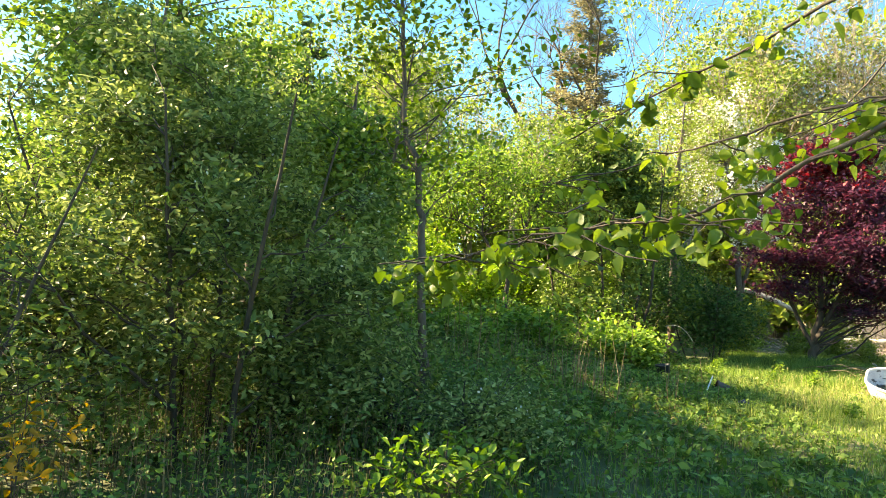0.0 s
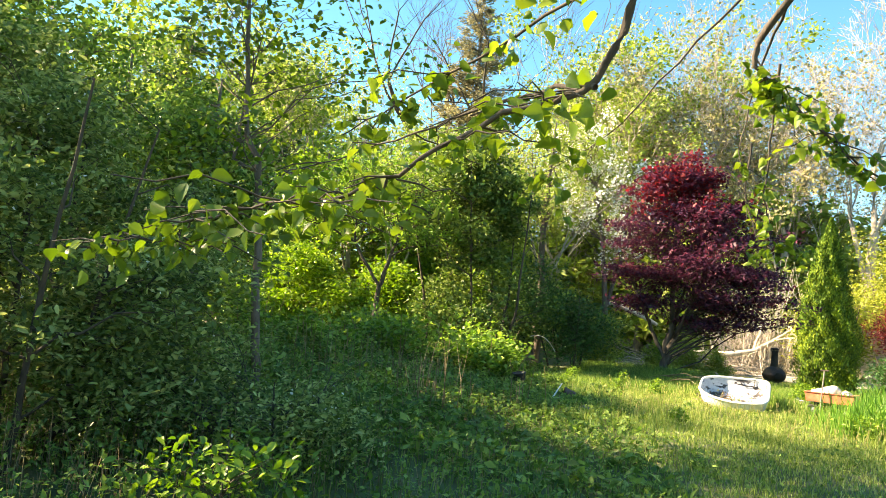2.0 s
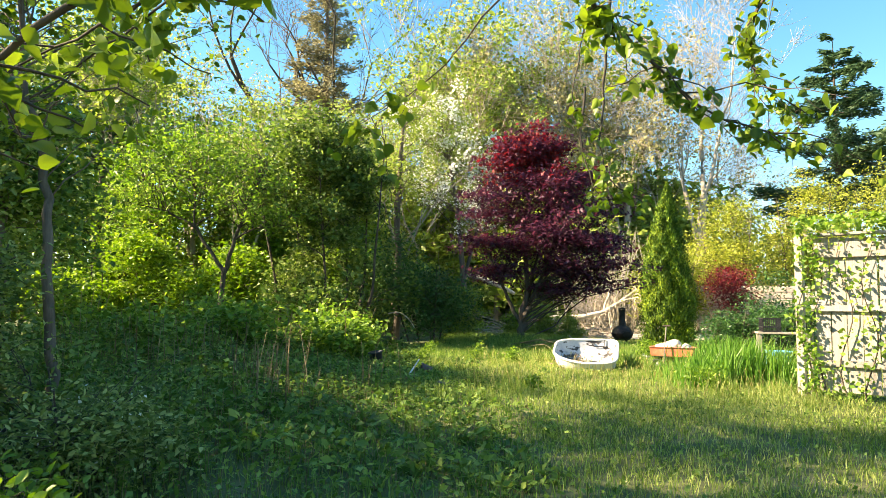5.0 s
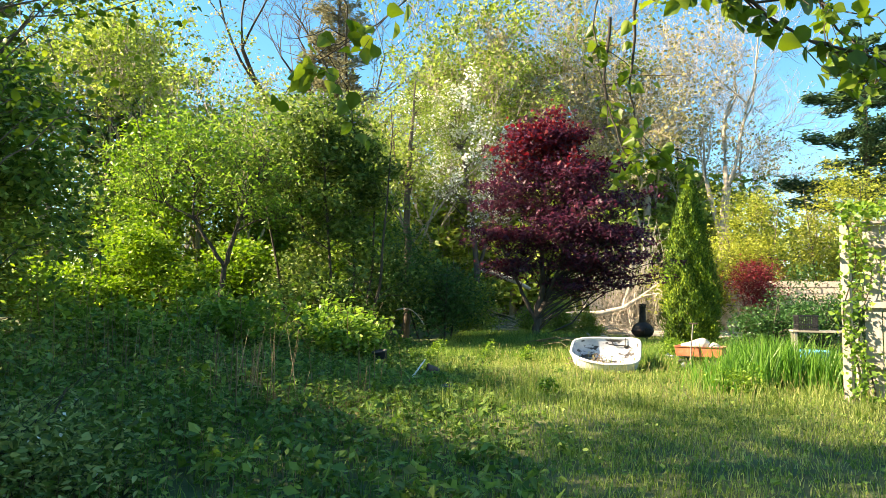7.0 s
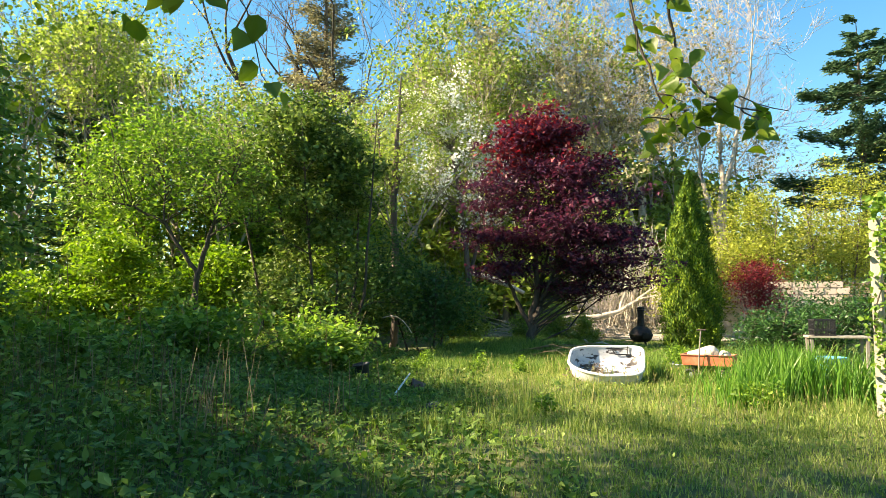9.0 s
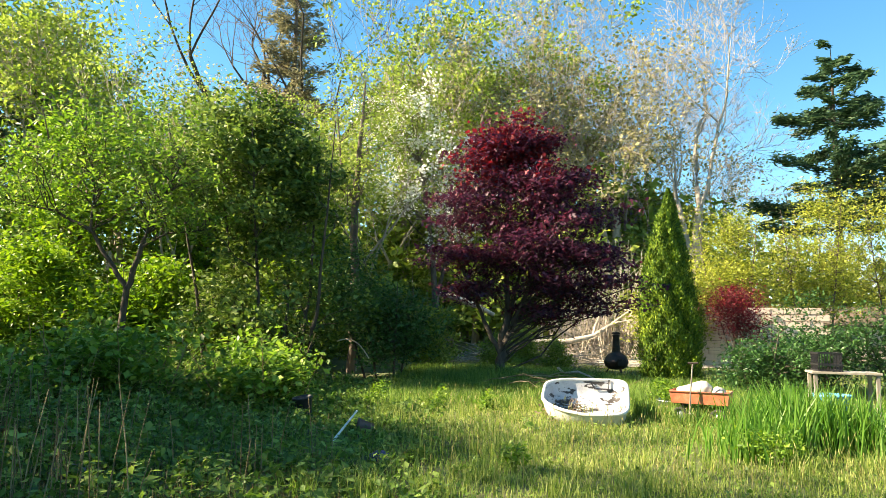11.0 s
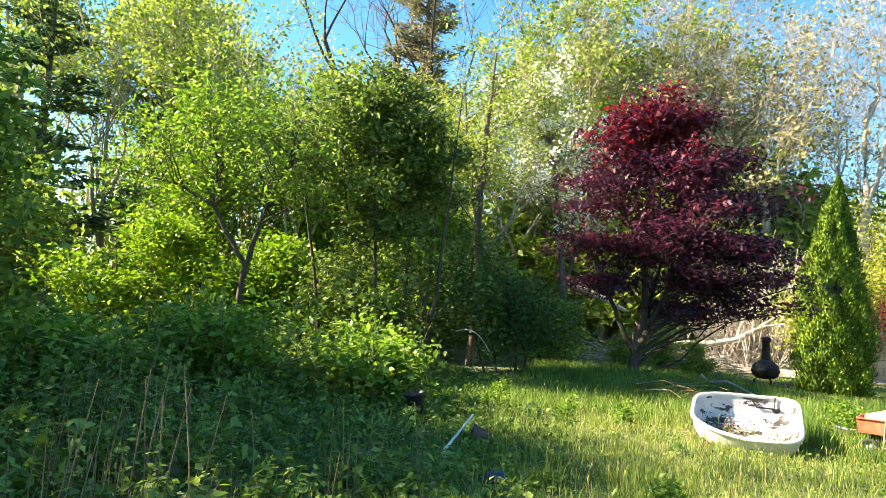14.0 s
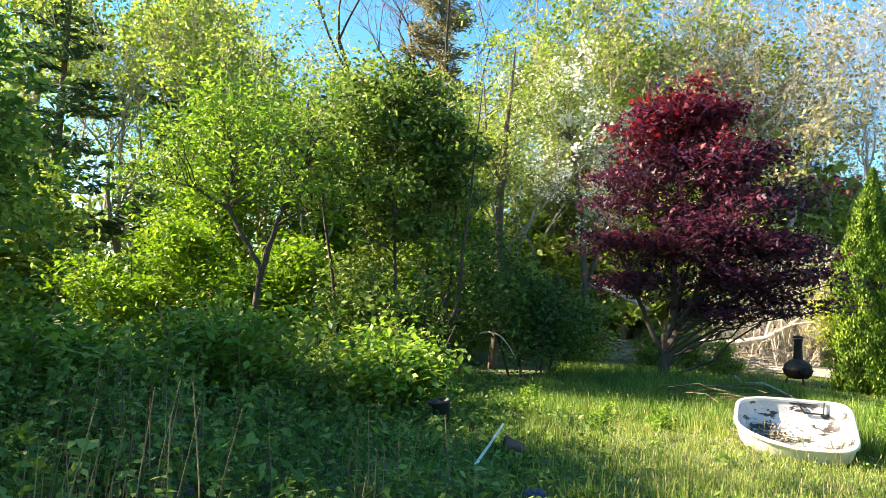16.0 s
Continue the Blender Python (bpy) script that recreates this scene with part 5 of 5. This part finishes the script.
# ---- fence, ivy, crate table ----
def build_fence():
    o = pose(4.3, 9.05, gz(4.3, 9.05), 0, 0, -34)
    ob = thing("board_fence", o, "weathered grey vertical-board fence overgrown with ivy", "fence")
    bm = bmesh.new()
    box(bm, (0, 0, 1.15), (0.11, 0.11, 2.36), 0.008)
    part("post", bm, M_POSTWOOD, ob, "pale bleached post", False)
    bm = bmesh.new()
    box(bm, (0.13, -0.02, 0.45), (0.07, 0.05, 0.95), 0.006)
    part("post", bm, M_POSTWOOD, ob)
    rng = random.Random(7)
    meshes = []
    for k in range(4):
        bm = bmesh.new()
        box(bm, (0, 0, 0.5), (1, 1, 1))
        me = bpy.data.meshes.new("board")
        bm.to_mesh(me)
        bm.free()
        me.materials.append(M_GREYWOOD)
        meshes.append(me)
    for i in range(16):
        b = new("board", meshes[i % 4])
        b.parent = ob
        b.matrix_local = pose(0.3 + 0.2 * i, 0.03 + rng.uniform(-0.004, 0.004), 0.1, 0, rng.uniform(-0.4, 0.4), 0) @ Matrix.Diagonal((0.188, 0.022, 2.2 + rng.uniform(-0.02, 0.02), 1))
    for z in (0.5, 1.28, 2.05):
        bm = bmesh.new()
        box(bm, (1.75, -0.012, z), (3.2, 0.05, 0.09), 0.006)
        part("rail", bm, M_GREYWOOD, ob)
    bm = bmesh.new()
    box(bm, (1.75, 0.0, 2.34), (3.3, 0.16, 0.04), 0.006)
    part("cap_board", bm, M_GREYWOOD, ob)
    r = np.random.default_rng(77)
    g, st = Geo(), Geo()
    for x0, n in ((0.05, 260), (0.22, 260), (0.6, 120), (0.9, 160), (1.5, 160), (2.2, 160)):
        z = r.uniform(0.0, 2.5, n)
        x = x0 + 0.09 * np.sin(4 * z + x0 * 5) + r.normal(size=n) * 0.09
        g.leaves(np.stack([x, -0.09 - 0.05 * r.random(n), z], 1), 0.07, r, 0.8, 0.2, 0.4)
        zz = np.linspace(0, 2.4, 14)
        st.tube(np.stack([x0 + 0.09 * np.sin(4 * zz + x0 * 5), np.full(14, -0.055), zz], 1), np.linspace(0.012, 0.004, 14), 4)
    n = 900
    g.leaves(np.stack([r.uniform(-0.1, 2.8, n), r.normal(size=n) * 0.13, 2.42 + 0.2 * r.random(n)], 1), 0.08, r, 0.8, 0.4, 0.3)
    iv = thing("ivy", o, "ivy climbing over the post and boards of the fence", "climber")
    tagged(geo_part("foliage", g, M_CHERRY, iv), kind="stuff")
    tagged(geo_part("vine", st, M_DARKBARK, iv), kind="stuff")


build_fence()


def build_table():
    x, y = 5.3, 13.1
    ob = thing("potting_bench", pose(x, y, gz(x, y), 0, 0, -8), "low wooden bench in the shrubbery", "bench")
    for i in range(3):
        bm = bmesh.new()
        box(bm, (0, -0.16 + 0.16 * i, 0.78), (0.95, 0.15, 0.035), 0.005)
        part("plank", bm, M_POSTWOOD, ob)
    for sx in (-0.42, 0.42):
        for sy in (-0.19, 0.19):
            bm = bmesh.new()
            box(bm, (sx, sy, 0.38), (0.05, 0.05, 0.76), 0.004)
            part("leg", bm, M_GREYWOOD, ob)
    cr = thing("milk_crate", ob.matrix_world @ pose(-0.22, 0, 0.798, 0, 0, 6), "black plastic milk crate on the bench", "crate")
    def rod(name, c, size):
        bm = bmesh.new()
        box(bm, c, size, 0.002)
        part(name, bm, M_PLASTIC, cr)

    for k in (-0.165, 0.165):
        for i in range(9):
            rod("bar", (-0.16 + 0.04 * i, k, 0.14), (0.012, 0.012, 0.25))
            if 0 < i < 8:
                rod("bar", (k, -0.16 + 0.04 * i, 0.14), (0.012, 0.012, 0.25))
        for z in (0.012, 0.1, 0.27):
            rod("rail", (0, k, z), (0.35, 0.018, 0.025))
            rod("rail", (k, 0, z), (0.018, 0.31, 0.025))
    bm = bmesh.new()
    lathe(bm, [(0.0, 0.0), (0.24, 0.0), (0.26, 0.03), (0.28, 0.32), (0.3, 0.33), (0.3, 0.36), (0.27, 0.36), (0.25, 0.05), (0.0, 0.04)], 28)
    b = part("plastic_tub", bm, M_BLUE, None, smooth=True)
    b.matrix_world = pose(5.5, 14.0, gz(5.5, 14.0))
    tagged(b, "light blue plastic tub behind the irises", "tub")


build_table()


# ---- beyond the lawn: logs, brush, lattice, path, shed and house ----
def build_far_garden():
    rng = np.random.default_rng(71)
    lg = thing("fallen_log", pose(0, 0, 0), "bleached fallen tree trunk lying behind the lawn", "log")
    g = Geo()
    g.tube([(0.0, 32.2, 0.5), (1.2, 32.0, 0.55), (2.3, 31.8, 0.62), (3.3, 31.9, 0.85), (4.0, 32.0, 1.3), (4.9, 32.3, 1.95)], [0.14, 0.13, 0.12, 0.11, 0.09, 0.05], 12, True)
    geo_part("trunk", g, M_LOG, lg, smooth=True)
    for pts, r in (([(3.3, 31.9, 0.85), (3.5, 32.3, 1.6), (3.9, 32.5, 2.6), (4.1, 32.4, 3.4)], 0.07), ([(4.0, 32, 1.3), (4.6, 31.6, 1.2), (5.2, 31.5, 1.6)], 0.05)):
        g = Geo()
        g.tube(bend(pts[0], pts[-1], 8, rng, 0.05, 0.06), np.linspace(r, 0.015, 8), 8)
        geo_part("limb", g, M_LOG, lg, smooth=True)
    l2 = thing("fallen_log", pose(0, 0, 0), "short bleached log behind the purple maple", "log")
    g = Geo()
    g.tube([(-3.4, 31.8, 2.6), (-2.6, 32, 2.45), (-1.6, 32, 2.05), (-0.9, 32.2, 1.7)], [0.1, 0.12, 0.12, 0.08], 10, True)
    geo_part("trunk", g, M_LOG, l2, smooth=True)
    bp = Geo()
    for _ in range(420):
        x, y = rng.normal() * 1.5 + 0.6, 30.3 + rng.normal() * 0.7
        a, ln = rng.random() * 6.3, rng.uniform(0.5, 1.8)
        z = gz(x, y) + abs(rng.normal()) * 0.32
        bp.tube(bend((x, y, z), (x + ln * math.cos(a), y + ln * math.sin(a) * 0.4, z + rng.normal() * 0.22), 5, rng, 0.05), np.linspace(rng.uniform(0.01, 0.03), 0.005, 5), 4)
    stuff("brush_pile", bp, M_PALEBARK, "heap of bleached cut branches", "brush pile")
    tw = Geo()
    for _ in range(260):
        x, y = rng.normal() * 0.9 + 3.6, 33.2 + rng.normal() * 0.6
        h = rng.uniform(1.0, 5.2)
        tw.tube(bend((x, y, gz(x, y)), (x + rng.normal() * 1.4, y + rng.normal() * 0.6, h), 6, rng, 0.05, 0.08), np.linspace(0.022, 0.004, 6), 4)
    stuff("bare_brush", tw, M_LOG, "tangle of pale bare shrub stems in sunlight", "brush")
    st = thing("cut_pole", pose(0, 0, 0), "long thin pale branch lying on the lawn", "branch")
    g = Geo()
    g.tube(bend((1.3, 19.6, gz(1.3, 19.6) + 0.22), (2.3, 16.2, gz(2.3, 16.2) + 0.1), 8, rng, 0.02, 0.02), np.linspace(0.03, 0.012, 8), 8)
    geo_part("stem", g, M_LOG, st, smooth=True)
    tg = Geo()
    for _ in range(90):
        x, y = 1.3 + rng.normal() * 0.7, 16.9 + rng.normal() * 0.5
        a, ln = rng.normal() * 0.6, rng.uniform(0.4, 1.3)
        z = gz(x, y) + 0.04 + abs(rng.normal()) * 0.07
        tg.tube(bend((x, y, z), (x + ln * math.cos(a), y + ln * math.sin(a), z + 0.05 * rng.normal()), 4, rng, 0.05), np.linspace(0.012, 0.004, 4), 4)
    stuff("twig_heap", tg, M_DRY, "low heap of dead twigs behind the boat", "twigs")
    # gravel path
    g = Geo()
    ax, ay = np.linspace(3.2, 9.5, 26), np.linspace(30.2, 32.6, 8)
    gx, gy = np.meshgrid(ax, ay, indexing="ij")
    edge = 0.12 * np.sin(3 * gx) * (gy - 31.4)
    q = np.array([[i * 8 + j, (i + 1) * 8 + j, (i + 1) * 8 + j + 1, i * 8 + j + 1] for i in range(25) for j in range(7)])
    g.add(np.stack([gx, gy + edge, ground_z(gx, gy) + 0.05 + 0.12 * (gy - 30.2) / 2.4], -1), q)
    tagged(new("path", g.mesh("path", M_GRAVEL, True)), "pale sunlit gravel path", "path", kind="structure")
    # lattice
    lt = thing("lattice_panel", pose(4.9, 33.4, gz(5, 33.4) + 0.25, 0, 0, 0), "brown wooden lattice skirting panel", "lattice")
    for i in range(14):
        for sgn in (1, -1):
            bm = bmesh.new()
            box(bm, (-0.85 + 0.13 * i, 0.012 * sgn, 0.45), (0.03, 0.01, 1.15), 0, Matrix.Translation((0, 0, 0)) )
            me = part("slat", bm, M_GREYWOOD, lt)
            me.matrix_local = Matrix.Translation((-0.85 + 0.13 * i, 0, 0.45)) @ Matrix.Rotation(radians(40 * sgn), 4, "Y") @ Matrix.Translation((0.85 - 0.13 * i, 0, -0.45))
    for z in (0.02, 0.88):
        bm = bmesh.new()
        box(bm, (0, 0, z), (2.2, 0.06, 0.06), 0.005)
        part("frame_rail", bm, M_GREYWOOD, lt)
    # terracotta pot
    bm = bmesh.new()
    lathe(bm, [(0.0, 0), (0.13, 0), (0.19, 0.26), (0.22, 0.26), (0.22, 0.34), (0.19, 0.34), (0.16, 0.06), (0, 0.05)], 24)
    p = part("flower_pot", bm, M_TERRA, None, smooth=True)
    p.matrix_world = pose(6.35, 31.7, gz(6.35, 31.7) + 0.12) @ Matrix.Diagonal((1.25, 1.25, 1.25, 1))
    tagged(p, "orange terracotta flower pot beside the path", "flower pot")
    # shed
    sh = thing("garden_shed", pose(6.6, 36.2, gz(6.6, 36.2), 0, 0, 12), "small grey weathered garden shed with a narrow window", "shed")
    bm = bmesh.new()
    box(bm, (0, 0, 1.3), (2.4, 2.0, 2.6), 0.01)
    part("wall", bm, M_SHED, sh)
    for i in range(12):
        bm = bmesh.new()
        box(bm, (-1.1 + 0.2 * i, -1.012, 1.3), (0.185, 0.02, 2.56))
        part("board", bm, M_SHED, sh)
    for sx in (-1, 1):
        bm = bmesh.new()
        box(bm, (0, 0, 0), (1.55, 2.5, 0.07), 0.01)
        r = part("roof", bm, M_ROOF, sh)
        r.matrix_local = pose(sx * 0.65, 0, 2.85, 0, sx * 28)
    w = bmesh.new()
    box(w, (-0.35, -1.03, 1.5), (0.36, 0.03, 0.9), 0.006)
    wo = part("window", w, M_GLASS, sh, "dark narrow pane")
    for sx in (-0.55, -0.15):
        bm = bmesh.new()
        box(bm, (sx, -1.045, 1.5), (0.05, 0.05, 1.0), 0.004)
        part("frame", bm, M_POSTWOOD, wo)
    # house with pinkish wall
    hs = thing("house", pose(13.8, 39.5, gz(13.8, 39.5) - 0.3, 0, 0, -8) @ Matrix.Diagonal((1, 1, 0.8, 1)), "low house with a sunlit pinkish cream wall behind shrubs", "house")
    bm = bmesh.new()
    box(bm, (0, 0, 1.15), (11, 5, 2.3), 0.01)
    part("wall", bm, M_WALL, hs)
    for sy in (-1, 1):
        bm = bmesh.new()
        box(bm, (0, 0, 0), (11.6, 3.2, 0.12), 0.01)
        r = part("roof", bm, M_ROOF, hs)
        r.matrix_local = pose(0, sy * 1.4, 2.85, -sy * 22)
    for x in (-4.0, -1.2, 1.6, 4.2):
        bm = bmesh.new()
        box(bm, (x, -2.52, 1.25), (0.9, 0.06, 1.0), 0.006)
        wo = part("window", bm, M_GLASS, hs)
        for z in (0.72, 1.78):
            bm = bmesh.new()
            box(bm, (x, -2.55, z), (1.1, 0.09, 0.08), 0.005)
            part("sill" if z < 1 else "frame", bm, M_WHITEPVC, wo)
    # low wall of pale blocks in front of it
    wl = thing("garden_wall", pose(11.0, 31.2, gz(11.0, 31.2), 0, 0, -6), "low pale stone garden wall in the sun", "wall")
    r2 = random.Random(3)
    for row in range(9):
        for i in range(10):
            bm = bmesh.new()
            box(bm, (-3.4 + 0.48 * i + 0.24 * (row % 2), r2.uniform(-0.015, 0.015), 0.14 + 0.27 * row), (0.465, 0.3, 0.255), 0.02)
            part("stone", bm, M_WALL, wl)


build_far_garden()


# ---- small things near the path ----
def build_small():
    rng = np.random.default_rng(17)
    bm = bmesh.new()
    lathe(bm, [(0.0, 0.0), (0.1, 0.0), (0.11, 0.02), (0.135, 0.24), (0.15, 0.25), (0.15, 0.28), (0.132, 0.28), (0.105, 0.04), (0.0, 0.035)], 26)
    p = part("nursery_pot", bm, M_PLASTIC, None, smooth=True)
    p.matrix_world = pose(-2.75, 11.9, gz(-2.75, 11.9) + 0.06, 6, -8)
    tagged(p, "empty black plastic nursery pot among the weeds", "plant pot")
    bm = bmesh.new()
    lathe(bm, [(0.0, 0.0), (0.09, 0.0), (0.12, 0.18), (0.132, 0.185), (0.132, 0.21), (0.115, 0.21), (0.09, 0.03), (0.0, 0.03)], 24)
    p = part("nursery_pot", bm, M_RUST, None, smooth=True)
    p.matrix_world = pose(-1.4, 10.45, gz(-1.4, 10.45) + 0.07, 78, 0, -75)
    tagged(p, "dark brown plastic pot tipped over in the grass", "plant pot")
    s = thing("marker_stick", pose(0, 0, 0), "thin white plastic stick with a red end, poking from the grass", "stick")
    g = Geo()
    a, b = np.array((-1.62, 9.2, gz(-1.4, 9.2) + 0.06)), np.array((-1.72, 10.9, gz(-1.8, 10.9) + 0.26))
    a2 = a + (b - a) * 0.12
    g.tube([a2, (a2 + b) / 2, b], [0.015, 0.014, 0.012], 8, True)
    geo_part("rod", g, M_WHITEPVC, s, smooth=True)
    g = Geo()
    g.tube([a, a2], [0.02, 0.018], 10, True)
    geo_part("tip", g, M_REDPLASTIC, s, "red plastic end", True)
    for x, y, sx, seed in ((-3.55, 7.75, 0.2, 1), (-4.4, 7.2, 0.14, 2)):
        bm = bmesh.new()
        bmesh.ops.create_icosphere(bm, subdivisions=4, radius=1.0)
        for v in bm.verts:
            k = 1 + 0.25 * noise.noise(v.co * 1.3 + Vector((seed * 7, 0, 0))) + 0.07 * noise.noise(v.co * 5)
            v.co = Vector((v.co.x * sx * k, v.co.y * sx * 0.75 * k, v.co.z * sx * 0.5 * k))
        st = part("stone", bm, M_STONE, None, smooth=True)
        st.matrix_world = pose(x, y, gz(x, y) + sx * 0.2, 0, 0, 40 * seed)
        tagged(st, "grey rounded fieldstone half sunk in the ground", "stone", "stones in the weeds")
    bm = bmesh.new()
    bmesh.ops.create_icosphere(bm, subdivisions=3, radius=1.0)
    for v in bm.verts:
        k = 1 + 0.35 * noise.noise(v.co * 2.1) + 0.12 * noise.noise(v.co * 6)
        v.co = Vector((v.co.x * 0.1 * k, v.co.y * 0.07 * k, v.co.z * 0.06 * k))
    bag = part("plastic_bag", bm, M_NAVY, None, smooth=True)
    bag.matrix_world = pose(-1.0, 8.95, gz(-1.0, 8.95) + 0.04, 0, 0, 25)
    tagged(bag, "small crumpled dark blue plastic bag in the grass", "bag")
    # arched pale stem in front of the thicket
    ar = thing("arched_stem", pose(0, 0, 0), "bent pale bramble stem arching out of the thicket", "stem")
    g = Geo()
    z = gz(-3.2, 17.2)
    t = np.linspace(0, 1, 12)
    g.tube(np.stack([-3.75 + 0.75 * t, np.full(12, 17.2), 0.84 + 0.1 * np.sin(t * 2.6) - 0.42 * t ** 2.5], 1), np.linspace(0.018, 0.012, 12), 6)
    geo_part("stem", g, M_LOG, ar, smooth=True)
    # plants in the wash tub
    plant("tub_plant", "leafy green plant growing in the wash tub", "plant", 2.95, 13.75, [(0, 0, 0.4, 0.22, 0.22, 0.2, 16)], M_LIME,
          [[(0.02, 0, 0, 0.006), (0.03, 0, 0.55, 0.003)], [(-0.05, 0.05, 0, 0.006), (-0.09, 0.05, 0.5, 0.003)]], M_WEED, 120, 20, 0.07, 0.08, 0.45, 1, limb_r=0.004)


build_small()
